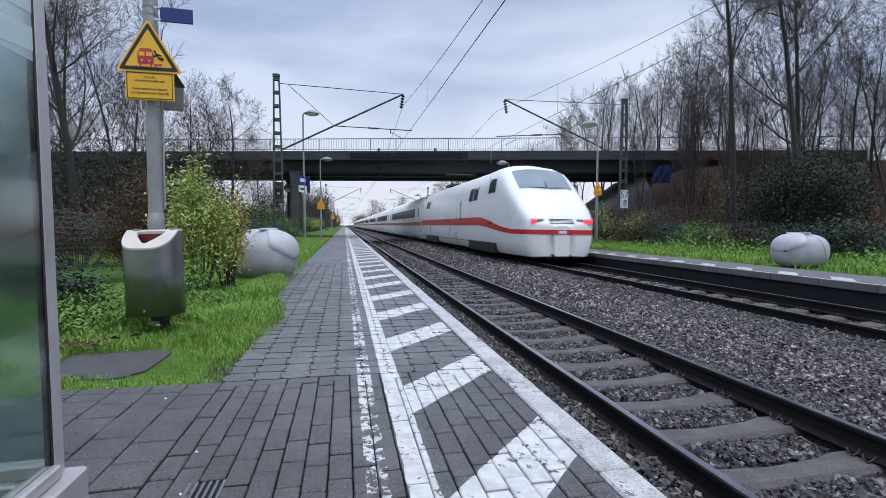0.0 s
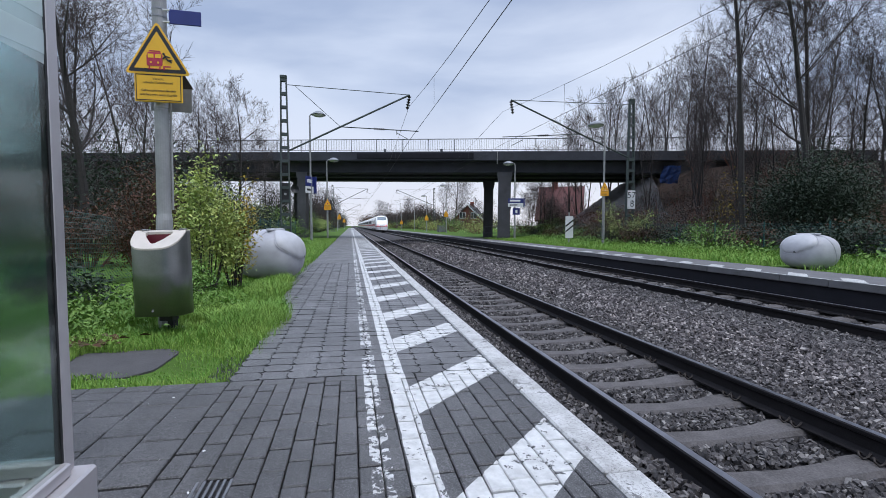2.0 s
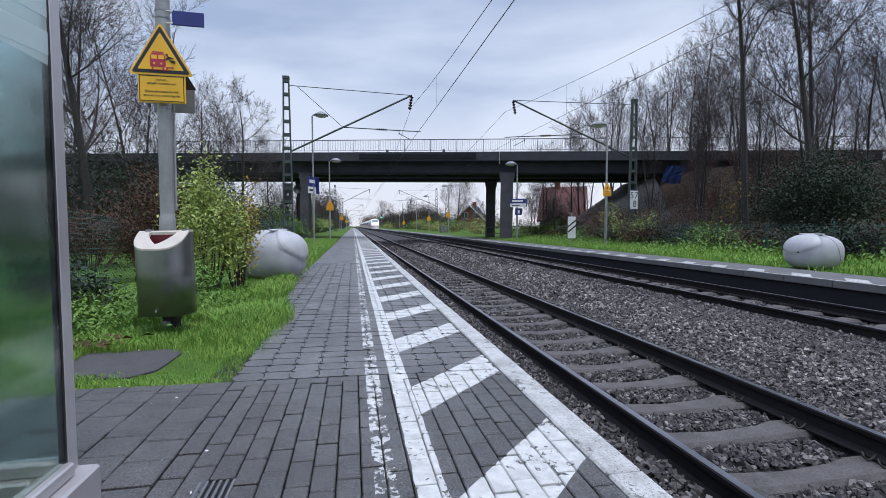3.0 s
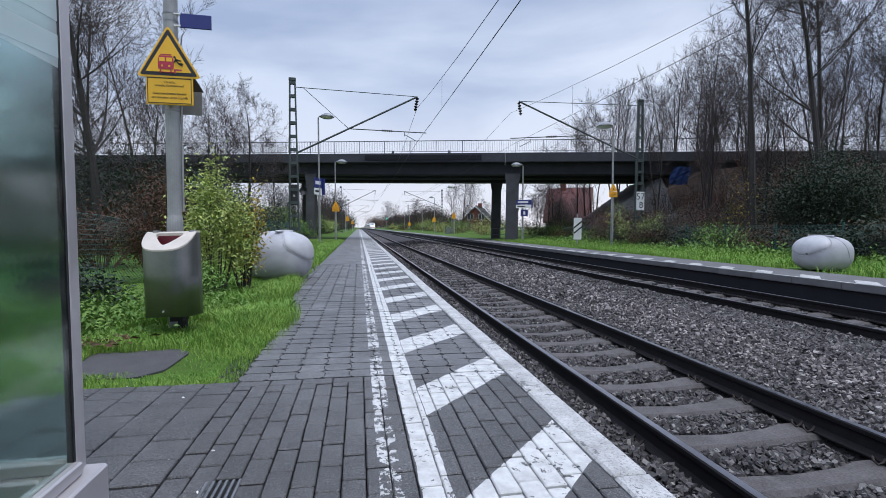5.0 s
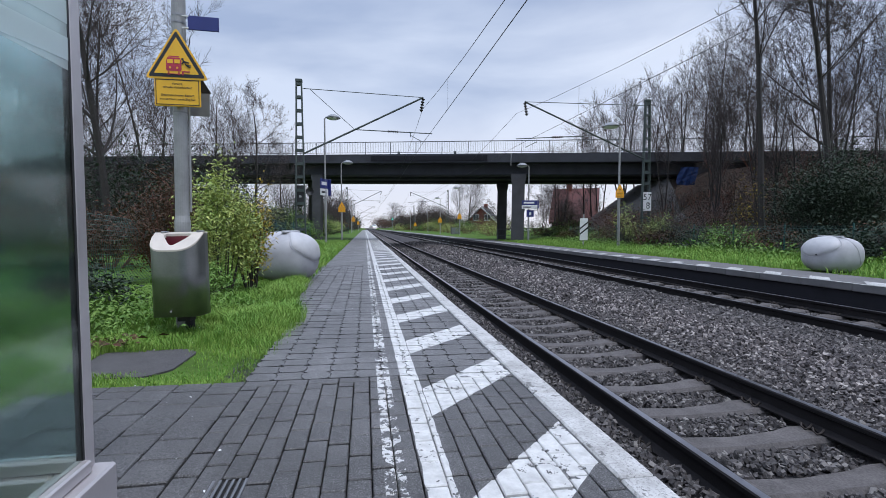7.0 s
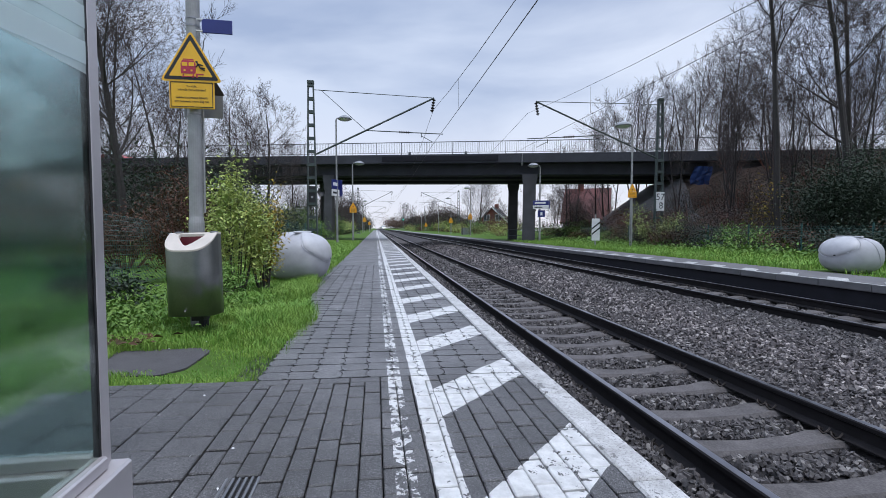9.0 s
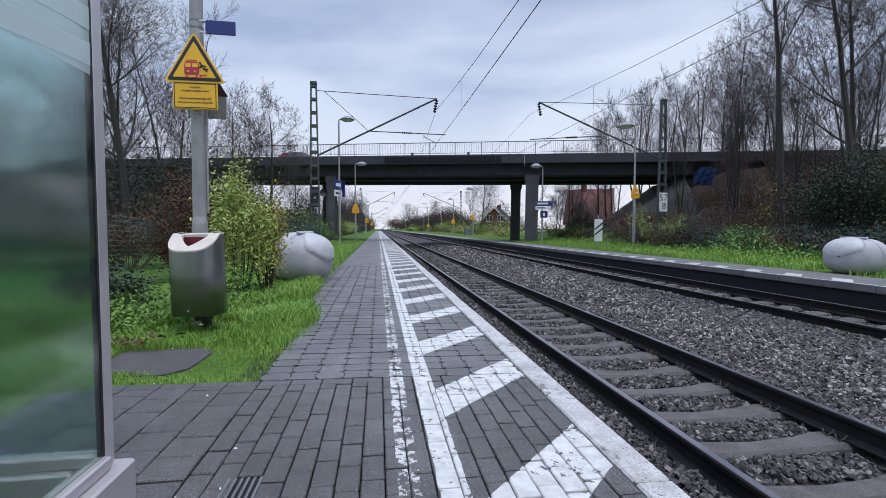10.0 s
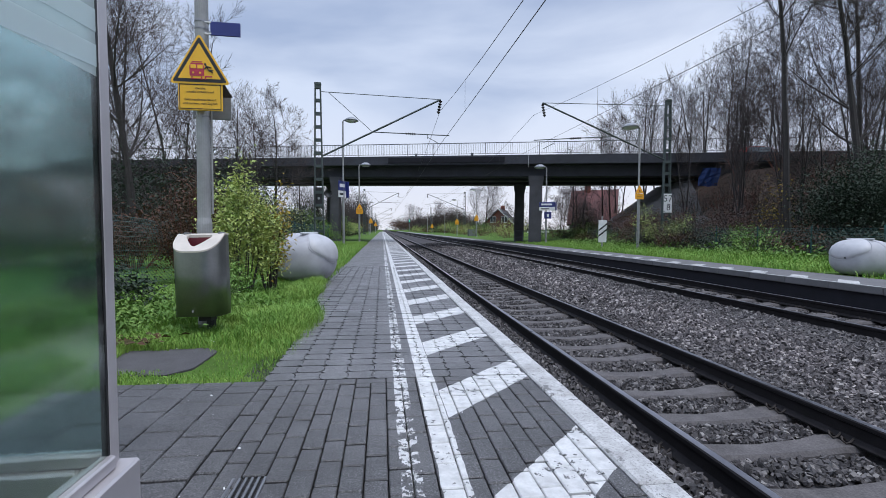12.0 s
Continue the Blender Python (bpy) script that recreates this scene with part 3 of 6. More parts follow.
def build_bridge():
    b = thing("road_bridge", BRIDGE, "dark concrete road bridge with a thin steel railing", "bridge", kind="structure", drop=False)
    L0, L1, W = -36, 34, 8.9
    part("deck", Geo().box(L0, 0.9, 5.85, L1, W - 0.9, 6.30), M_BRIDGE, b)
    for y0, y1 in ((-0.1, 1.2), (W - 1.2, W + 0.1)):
        part("kerb_slab", Geo().box(L0, y0, 6.15, L1, y1, 6.86, 0.03), M_FASCIA, b, "dark grey edge slab with mottled tone")
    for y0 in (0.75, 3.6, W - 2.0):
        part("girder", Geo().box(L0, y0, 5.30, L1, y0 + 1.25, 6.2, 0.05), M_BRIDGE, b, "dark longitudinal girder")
    part("roadway", Geo().box(-230, 1.2, 6.26, 230, W - 1.2, 6.34), M_ASPHALT, b)
    part("fascia_dark_strip", Geo().box(-3.6, -0.16, 6.30, 5.6, -0.10, 6.72, 0.01), M_DARKWALL, b, "darker stretch of the edge")
    part("drip_pipe", Geo().tube((7.4, -0.14, 5.9), (7.4, -0.14, 6.85), 0.03), M_GALV, b)
    # railings
    for y in (0.05, W - 0.05):
        r = new("railing")
        r.parent = b
        r["label"] = "thin grey steel railing with close upright bars"
        part("handrail", Geo().box(-46, y - 0.03, 7.80, 46, y + 0.03, 7.85), M_RAILING, r)
        part("bottom_rail", Geo().box(-46, y - 0.02, 6.98, 46, y + 0.02, 7.01), M_RAILING, r)
        bar = Geo().box(-0.007, y - 0.007, 7.0, 0.007, y + 0.007, 7.81).mesh("bar", M_RAILING)
        post = Geo().box(-0.018, y - 0.018, 6.8, 0.018, y + 0.018, 7.82).mesh("post", M_RAILING)
        if y < 1:
            for k in range(-150, 150):
                o = new("bar", bar)
                o.parent = r
                o.location = (k * 0.135 - 1.0, 0, 0)
        else:
            g = Geo()
            for k in range(-150, 150):
                g.box(k * 0.135 - 0.005, y - 0.005, 7.0, k * 0.135 + 0.005, y + 0.005, 7.81)
            tagged(part("bars", g, M_RAILING, r), kind="stuff")
        for k in range(-22, 23):
            o = new("post", post)
            o.parent = r
            o.location = (k * 2.05, 0, 0)
        for k in (-1.35, 3.1):
            part("bracket", Geo().box(k - 0.1, y - 0.16, 6.84, k + 0.1, y - 0.08, 7.05, 0.02), M_RAILING, r)
    # piers with flared heads
    for wx, wy, hw in ((-5.06, 39.3, 0.36), (10.55, 34.4, 0.48), (11.4, 41.4, 0.44), (-6.1, 46.0, 0.36)):
        lp = BRIDGE.inverted() @ Vector((wx, wy, 0))
        x, y = lp.x, lp.y
        prof = [(-hw, -0.4), (-hw, 4.6), (-hw - 0.1, 5.05), (-hw - 0.1, 5.32), (hw + 0.1, 5.32), (hw + 0.1, 5.05), (hw, 4.6), (hw, -0.4)]
        g = Geo().plate([(x + a, z) for a, z in prof[::-1]], y - 0.8 * hw, y + 0.8 * hw)
        part("pier", g, M_PIER, b, "square concrete pier with a flared head")
    for s, x in ((-1, -27.2), (1, 21.2)):
        part("abutment", Geo().box(x - 0.4, 0.6, 3.0, x + 0.4, W - 0.6, 6.5), M_PIER, b, "concrete abutment wall")


build_bridge()


def bank_z(u, v):
    """Height of the road's bank at u along and v across the bridge."""
    u = u - 3.0 * float(np.interp(v, [-2.0, 0.5], [1, 0])) if u > 0 else u
    rise = np.interp(u, [-27.5, -20.5, 12.3, 19.2, 21.5], [1, 0, 0, 0.83, 1])
    return float(np.interp(v, [-13, -10, -7, -4, -1.6, -0.4, 9.3, 10.5, 13, 20], [-0.2, 0.9, 2.1, 3.6, 5.0, 5.9, 6.25, 5.6, 4.0, -0.2]) * rise)


def build_embankments():
    # the road's banks on both sides of the railway: crest under the road, slopes to the ground
    for us in ([-230, -120, -60, -45, -36, -31, -27.5, -25, -22.5, -20.5], [12.3, 14.5, 17, 19.2, 21.5, 25, 30, 37, 46, 60, 120, 230]):
        grid = []
        for u in us:
            row = []
            for v in (-13.0, -11.5, -10.0, -8.5, -7.0, -5.5, -4.0, -2.8, -1.6, -0.4, 4.5, 9.3, 10.5, 13.0, 20.0):
                z = bank_z(u, v)
                z += 0.3 * noise.noise((u * 0.3, v * 0.4, 0)) if 0.2 < z < 6 else (-0.12 if z <= 0.2 else 0)
                row.append(BRIDGE @ Vector((u, v, z)))
            grid.append(row)
        # the near-side bank takes a darker colour than the leaf-covered one
        near = us[0] < 0
        piece("embankment", Geo().face_grid(grid), M_DARKBANK if near else M_LITTER, "steep bank of dark soil under bare trees" if near else "steep bank covered in brown fallen leaves", "embankment", kind="structure")
    g = Geo()
    for i in range(9):
        for j in range(9):
            u0, v0 = 12.6 + 0.72 * i, -3.4 + 1.4 * j
            pts = [(u0, v0), (u0 + 0.70, v0), (u0 + 0.70, v0 + 1.38), (u0, v0 + 1.38)]
            n0 = len(g.v)
            g.v += [tuple(BRIDGE @ Vector((u, v, min(bank_z(u, v), 5.31 * (u - 12.3) / 6.9) + 0.22))) for u, v in pts]
            g.f.append((n0, n0 + 1, n0 + 2, n0 + 3))
    piece("slope_paving", g, M_PIER, "sloping grey paving slabs under the bridge end", "slope paving", kind="structure")


build_embankments()


# ---- lamps, notices and signs ----
def street_lamp(x, y, h, side, label, z0=0.0):
    t = thing("platform_lamp", pose(x, y, z0), label, "lamp post", "lamp posts of the platforms")
    part("post", Geo().tube((0, 0, 0), (0, 0, h * 0.45), 0.075, 0.07, 12).tube((0, 0, h * 0.45), (0, 0, h), 0.058, 0.045, 12), M_GALV, t, smooth=False)
    part("bracket_arm", Geo().chain([(0, 0, h - 0.02), (side * 0.08, 0, h + 0.10), (side * 0.25, 0, h + 0.14)], 0.035, 8), M_GALV, t)
    head = Geo().lathe([(0.0, 0.20), (0.16, 0.19), (0.32, 0.10), (0.43, 0.0), (0.43, -0.03), (0.40, -0.04), (0.0, -0.03)], (side * 0.52, 0, h + 0.08), 16)
    part("hood", head, M_GREYBACK, t, "flat grey lamp hood", True)
    part("diffuser", Geo().lathe([(0.37, -0.04), (0.28, -0.10), (0.0, -0.15)], (side * 0.52, 0, h + 0.08), 16), M_WHITE, t, "pale domed diffuser", True)
    part("door", Geo().box(-0.05, -0.082, 0.6, 0.05, -0.066, 1.05, 0.004), M_GALV, t)
    return t


def warning_notice(x, y, z, s, label, back=False):
    """The small triangular notice with a plate below it, seen on the lamp posts."""
    t = thing("warning_sign", pose(x, y, z), label, "sign", "warning signs of the platforms")
    part("triangle", Geo().plate([(-0.32 * s, 0.42 * s), (0.32 * s, 0.42 * s), (0.0, 0.98 * s)], -0.02, 0.0), M_ORANGE, t)
    part("triangle_border", Geo().plate([(-0.17 * s, 0.5 * s), (0.17 * s, 0.5 * s), (0.0, 0.8 * s)], -0.024, -0.0205), M_YELLOW, t)
    part("pictogram", Geo().plate([(-0.05 * s, 0.53 * s), (0.06 * s, 0.53 * s), (0.05 * s, 0.62 * s), (-0.05 * s, 0.64 * s)], -0.027, -0.0245), M_REDPRINT, t)
    part("plate", Geo().box(-0.32 * s, -0.02, 0.0, 0.32 * s, 0.0, 0.40 * s), M_ORANGE, t)
    for k in range(3):
        part("text_bar", Geo().box(-0.20 * s, -0.023, (0.09 + 0.1 * k) * s, 0.20 * s, -0.0205, (0.106 + 0.1 * k) * s), M_BLACK, t)
    part("clamp", Geo().box(-0.05, 0.0, 0.2 * s, 0.05, 0.07, 0.26 * s), M_GALV, t)
    return t


def name_board(x, y, z, label, turn=0.0, w=1.15, h=0.62):
    t = thing("station_sign", pose(x, y, z, 0, 0, turn), label, "sign", "name boards of the platforms")
    part("blue_panel", Geo().box(-w / 2, -0.03, h * 0.42, w / 2, 0.03, h, 0.01), M_NAVY, t)
    part("white_panel", Geo().box(-w / 2, -0.03, 0, w / 2, 0.03, h * 0.40, 0.01), M_WHITE, t)
    part("name_bar", Geo().box(-w * 0.38, -0.034, h * 0.62, w * 0.30, -0.0305, h * 0.82), M_WHITE, t)
    part("text_bar", Geo().box(-w * 0.40, -0.034, h * 0.14, w * 0.1, -0.0305, h * 0.26), M_BLACK, t)
    part("side_panel", Geo().box(w / 2 + 0.02, -0.2, 0.0, w / 2 + 0.08, 0.24, h, 0.01), M_NAVY, t)
    return t


def build_posts():
    street_lamp(-3.56, 29.0, 7.6, 1, "slim galvanised lamp post beside the paved platform")
    street_lamp(-2.98, 37.0, 6.0, 1, "slim galvanised lamp post beside the paved platform")
    street_lamp(-3.75, 92.0, 6.2, 1, "slim galvanised lamp post beside the paved platform")
    street_lamp(12.1, 22.5, 6.35, -1, "slim galvanised lamp post on the grass verge", 0.1)
    street_lamp(10.95, 33.0, 5.75, -1, "slim galvanised lamp post on the grass verge", 0.0)
    street_lamp(11.6, 78.0, 6.2, -1, "slim galvanised lamp post on the grass verge", 0.0)
    street_lamp(11.7, 62.0, 6.6, -1, "slim galvanised lamp post on the grass verge", 0.0)
    warning_notice(12.08, 22.40, 2.80, 0.74, "small orange warning notice on a lamp post")
    warning_notice(-2.96, 36.9, 2.22, 0.84, "small orange warning notice on a lamp post")
    warning_notice(-3.4, 91.9, 2.2, 1.1, "small orange warning notice on a lamp post")
    warning_notice(-3.0, 130.0, 1.9, 1.1, "small orange warning notice on a post")
    warning_notice(11.55, 77.9, 2.1, 1.0, "small orange warning notice on a lamp post")
    warning_notice(11.65, 61.9, 2.4, 0.9, "small orange warning notice on a lamp post")
    warning_notice(11.6, 118.0, 1.6, 1.1, "small orange warning notice on a post")
    for x, y, h in ((-3.0, 130.07, 5.5), (11.6, 118.07, 5.5), (12.2, 98, 6.5), (12.6, 140, 6.5), (-3.9, 108, 6.0)):
        t = thing("signal_post", pose(x, y, 0), "thin grey steel post beside the line", "post", "posts beside the line")
        part("post", Geo().tube((0, 0, 0), (0, 0, h), 0.07, 0.05, 8), M_GALV, t)
        part("cap", Geo().tube((0, 0, h), (0, 0, h + 0.05), 0.07, 0.04, 8), M_GREYBACK, t)
    name_board(-3.62, 28.85, 2.95, "blue and white station name board on a lamp post", 62, 0.8, 1.0)
    name_board(10.95, 32.80, 2.62, "blue and white station name board on a lamp post", -14)
    n = thing("direction_sign", pose(11.02, 32.85, 2.02), "small square navy sign below a name board", "sign")
    part("panel", Geo().box(-0.28, -0.02, 0, 0.28, 0.02, 0.5, 0.01), M_NAVY, n)
    part("pictogram", Geo().box(-0.08, -0.024, 0.12, 0.08, -0.0205, 0.36), M_WHITE, n)
    # white board with two black diagonal bars
    t = thing("marker_board", pose(10.88, 24.0, 0), "white board with two black diagonal stripes on a post", "railway sign")
    part("post", Geo().tube((0, 0.03, 0), (0, 0.03, 1.95), 0.045, 0.045, 8), M_GALV, t)
    part("board", Geo().box(-0.235, -0.03, 0.5, 0.235, 0.0, 1.72, 0.006), M_WHITE, t)
    for z in (0.80, 1.10):
        part("stripe", Geo().plate([(-0.235, z), (0.235, z + 0.36), (0.235, z + 0.46), (-0.235, z + 0.10)], -0.034, -0.0305), M_BLACK, t)
    # kilometre board on the mast
    t = thing("kilometre_board", pose(14.15, 23.12, 2.18), "white kilometre board with black numerals on the mast", "railway sign")
    part("board", Geo().box(-0.24, -0.02, 0, 0.24, 0.0, 1.02, 0.006), M_WHITE, t)
    lettering("numeral", "5", 0.50, t, (-0.135, -0.024, 0.74), M_BLACK)
    lettering("numeral", "7", 0.50, t, (0.135, -0.024, 0.74), M_BLACK)
    lettering("numeral", "8", 0.50, t, (0.04, -0.024, 0.27), M_BLACK)
    part("bracket", Geo().box(-0.05, 0.0, 0.4, 0.05, 0.09, 0.5), M_GALV, t)
    # green main signal far down the line
    t = thing("light_signal", pose(11.2, 210, 0), "far railway light signal showing green", "railway signal")
    part("post", Geo().tube((0, 0, 0), (0, 0, 4.6), 0.09, 0.08, 8), M_GREYBACK, t)
    part("head", Geo().box(-0.4, -0.15, 4.2, 0.4, 0.15, 5.6, 0.05), M_BLACK, t)
    part("lens", Geo().tube((0, -0.2, 5.1), (0, -0.15, 5.1), 0.28, 0.28, 12), M_SIGNAL, t, "green lens")
    # relay cabinet on the left mast
    t = thing("switch_box", pose(-4.28, 22.95, 2.05), "dark green equipment box fixed to the mast", "equipment box")
    part("case", Geo().box(-0.22, 0.36, 0, 0.22, 0.62, 1.0, 0.03), M_BLACK, t)
    part("door", Geo().box(-0.18, 0.345, 0.06, 0.18, 0.36, 0.93, 0.006), M_BLACK, t)
    part("bracket", Geo().box(-0.05, 0.30, 0.4, 0.05, 0.37, 0.5), M_GALV, t)
    t = thing("loudspeaker", pose(-3.82, 23.3, 2.75), "small dark horn loudspeaker", "loudspeaker")
    part("horn", Geo().lathe([(0.06, 0.25), (0.10, 0.1), (0.2, -0.12), (0.2, -0.14), (0.0, -0.05)], (0, 0, 0), 12, "y"), M_BLACK, t)
    part("bracket", Geo().tube((0, 0.1, 0), (-0.34, 0.1, 0), 0.02), M_GALV, t)


build_posts()


# ---- the pole with the warning sign and the bin ----
def build_sign_pole():
    t = thing("sign_pole", pose(-2.985, 4.92, -0.05, 0, 0.3, 0), "thick galvanised steel pole beside the platform", "pole")
    part("tube", Geo().tube((0, 0, 0), (0, 0, 1.10), 0.072, 0.072, 20).tube((0, 0, 1.10), (0, 0, 1.16), 0.072, 0.063, 20).tube((0, 0, 1.16), (0, 0, 4.6), 0.063, 0.062, 20), M_GALV, t)
    for z in (2.22, 2.55, 2.82, 2.98, 3.05, 2.12):
        part("clamp", Geo().lathe([(0.060, z - 0.008), (0.0665, z - 0.008), (0.0665, z + 0.008), (0.060, z + 0.008)], (0, 0, 0.05), 20), M_STEEL, t)
    part("cable_duct", Geo().tube((0.072, 0.02, 1.2), (0.072, 0.02, 2.6), 0.012, 0.012, 8), M_GALV, t)

    s = thing("warning_sign", pose(-2.949, 4.80, 2.405), "yellow triangular train warning sign with a crimson pictogram", "sign", "warning signs of the platforms")
    s.scale = (0.89, 1, 0.89)
    tri = lambda r: [(-r, -r * 0.5773), (r, -r * 0.5773), (0, r * 1.1547)]

    def rounded(r, c):
        out = []
        pts = tri(r)
        for i in range(3):
            a, b, d = Vector(pts[i - 1]), Vector(pts[i]), Vector(pts[(i + 1) % 3])
            u, w = (a - b).normalized(), (d - b).normalized()
            for k in range(6):
                f = k / 5
                q = b + u * c * (1 - f) ** 2 + w * c * f ** 2
                out.append((q.x, q.y + 0.185))
        return out

    part("plate", Geo().plate(rounded(0.315, 0.05), -0.012, 0.0), M_YELLOW, s)
    part("border", Geo().plate(rounded(0.283, 0.03), -0.015, -0.0125), M_BLACK, s)
    part("field", Geo().plate(rounded(0.222, 0.012), -0.018, -0.0155), M_YELLOW, s)
    y0, y1 = -0.0215, -0.0185
    part("train_pictogram", Geo().plate([(-0.095, 0.085), (0.045, 0.085), (0.05, 0.10), (0.05, 0.19), (0.035, 0.225), (-0.085, 0.225), (-0.10, 0.19), (-0.10, 0.10)], y0, y1), M_REDPRINT, s)
    part("train_roof", Geo().box(-0.075, y0, 0.232, 0.03, y1, 0.242), M_REDPRINT, s)
    for x in (-0.06, 0.01):
        part("train_window", Geo().box(x - 0.027, y0 - 0.003, 0.165, x + 0.027, y0, 0.205), M_YELLOW, s)
        part("train_lamp", Geo().box(x - 0.009, y0 - 0.003, 0.11, x + 0.009, y0, 0.128), M_YELLOW, s)
    for x in (-0.075, 0.025):
        part("rail_mark", Geo().plate([(x - 0.01, 0.045), (x + 0.005, 0.045), (x + 0.005, 0.082), (x - 0.005, 0.082)], y0, y1), M_REDPRINT, s)
    part("sleeper_mark", Geo().box(-0.09, y0, 0.05, 0.04, y1, 0.058), M_REDPRINT, s)
    part("platform_mark", Geo().plate([(0.055, 0.045), (0.07, 0.045), (0.07, 0.075), (0.13, 0.075), (0.13, 0.088), (0.055, 0.088)], y0, y1), M_REDPRINT, s)
    g = Geo()
    for pts in ([(0.07, 0.20), (0.10, 0.145)], [(0.075, 0.185), (0.055, 0.16)], [(0.075, 0.19), (0.125, 0.175)], [(0.10, 0.148), (0.14, 0.125)], [(0.10, 0.15), (0.145, 0.145)]):
        (xa, za), (xb, zb) = pts
        g.tube((xa, y0, za), (xb, y0, zb), 0.008, 0.006, 6)
    g.tube((0.062, y0 - 0.001, 0.213), (0.062, y0 + 0.003, 0.213), 0.012, 0.012, 10)
    part("falling_symbol", g, M_BLACK, s)
    p = thing("notice_plate", pose(-2.948, 4.805, 2.152), "yellow notice plate with black border and small lettering", "sign")
    p.scale = (1, 1, 1.13)
    part("plate", Geo().box(-0.205, -0.012, 0, 0.205, 0.0, 0.235, 0.012), M_YELLOW, p)
    for a in ((-0.192, 0.012, 0.192, 0.018), (-0.192, 0.217, 0.192, 0.223), (-0.192, 0.012, -0.186, 0.223), (0.186, 0.012, 0.192, 0.223)):
        part("border_line", Geo().box(a[0], -0.0145, a[1], a[2], -0.0122, a[3]), M_BLACK, p)
    for z, txt in ((0.188, "Vorsicht,"), (0.158, "schnelle Vorbeifahrten!"), (0.093, "Gekennzeichneten Bereich"), (0.060, "erst betreten, wenn Zug hält")):
        lettering("lettering", txt, 0.027, p, (0, -0.0135, z), M_BLACK)
    q = thing("rear_sign", pose(-2.955, 5.03, 2.10), "grey backs of signs mounted on the far side of the pole", "sign")
    part("square_back", Geo().box(-0.16, 0, 0.02, 0.22, 0.012, 0.25, 0.01), M_GREYBACK, q)
    part("triangle_back", Geo().plate([(-0.32, 0.25), (0.235, 0.25), (-0.045, 0.72)], 0, 0.012), M_BLACK, q)
    b = thing("platform_sign", pose(-2.887, 4.86, 2.905, 0, 0, 2), "small plain navy blue sign plate on the pole", "sign")
    part("plate", Geo().box(0.02, -0.008, 0, 0.30, 0.008, 0.135, 0.004), M_NAVY, b)
    for z in (0.01, 0.12):
        part("bracket", Geo().box(-0.03, -0.01, z, 0.03, 0.01, z + 0.012), M_WHITE, b)


build_sign_pole()


def build_bin():
    t = thing("litter_bin", pose(-2.922, 4.72, 0.165, 0, -1.2, -9), "stainless steel litter bin with a pale slanted lid plate", "litter bin")
    w, d = 0.228, 0.20

    def outline(n=22):
        pts = []
        for i in range(n + 1):
            a = math.pi * i / n
            pts.append((-w * math.copysign(abs(math.cos(a)) ** 0.62, math.cos(a)), -d * math.sin(a) ** 0.75))
        return pts + [(w, 0.07), (-w, 0.07)]

    o = outline()
    # shell: the top is cut by a slanting plane, low at the front
    top = lambda y: 0.785 + min(0.0, y) * 0.80
    g = Geo().face_grid([[(x, y, 0.0 + 0.015 * (1 - abs(x) / w)) for x, y in o], [(x, y, 0.40) for x, y in o], [(x, y, top(y) - 0.004) for x, y in o]], True)
    g.f.append(tuple(range(len(o) - 1, -1, -1)))
    part("shell", g, M_STEEL, t, "brushed steel shell with faint stains", True)
    g = Geo()
    inner = [(x * 1.012, min(0.072, y * 1.02)) for x, y in o]
    n0 = len(inner)
    hole = []
    for i in range(n0):
        a = math.pi * i / (n0 - 3) if i < n0 - 2 else (math.pi if i == n0 - 2 else 0)
        ca, sa = math.cos(a), math.sin(a)
        hole.append((-0.125 * ca * (0.45 + 0.55 * (1 - sa)), -0.035 - 0.115 * sa) if i < n0 - 2 else ((0.115, -0.018) if i == n0 - 2 else (-0.115, -0.018)))
    up = [(x, y, top(y) + 0.004) for x, y in inner]
    hl = [(x, y, top(y) + 0.004) for x, y in hole]
    hd = [(x, y, top(y) - 0.03) for x, y in hole]
    dn = [(x, y, top(y) - 0.012) for x, y in inner]
    g.face_grid([dn, up, hl, hd], True)
    part("lid_plate", g, M_CREAM, t, "pale cream lid plate with a rounded opening")
    g = Geo().face_grid([[(x * 1.6, y * 1.1 - 0.0, top(y) - 0.02) for x, y in hole], [(x * 1.2, y, 0.45) for x, y in hole]], True)
    part("inner_liner", g, M_MAROON, t, "dark red inner liner")
    for x in (-0.17, 0.17):
        part("hinge", Geo().box(x - 0.028, 0.03, 0.782, x + 0.028, 0.085, 0.80, 0.004), M_STEEL, t)
    part("foot", Geo().box(-0.06, 0.0, -0.07, 0.06, 0.12, 0.005), M_RUBBER, t)
    part("post", Geo().tube((0.02, 0.08, -0.2), (0.02, 0.08, 0.3), 0.045, 0.045, 10), M_RUBBER, t)
    part("lock", Geo().tube((0.0, -d - 0.004, 0.06), (0.0, -d + 0.01, 0.06), 0.009, 0.009, 8), M_GALV, t)


build_bin()


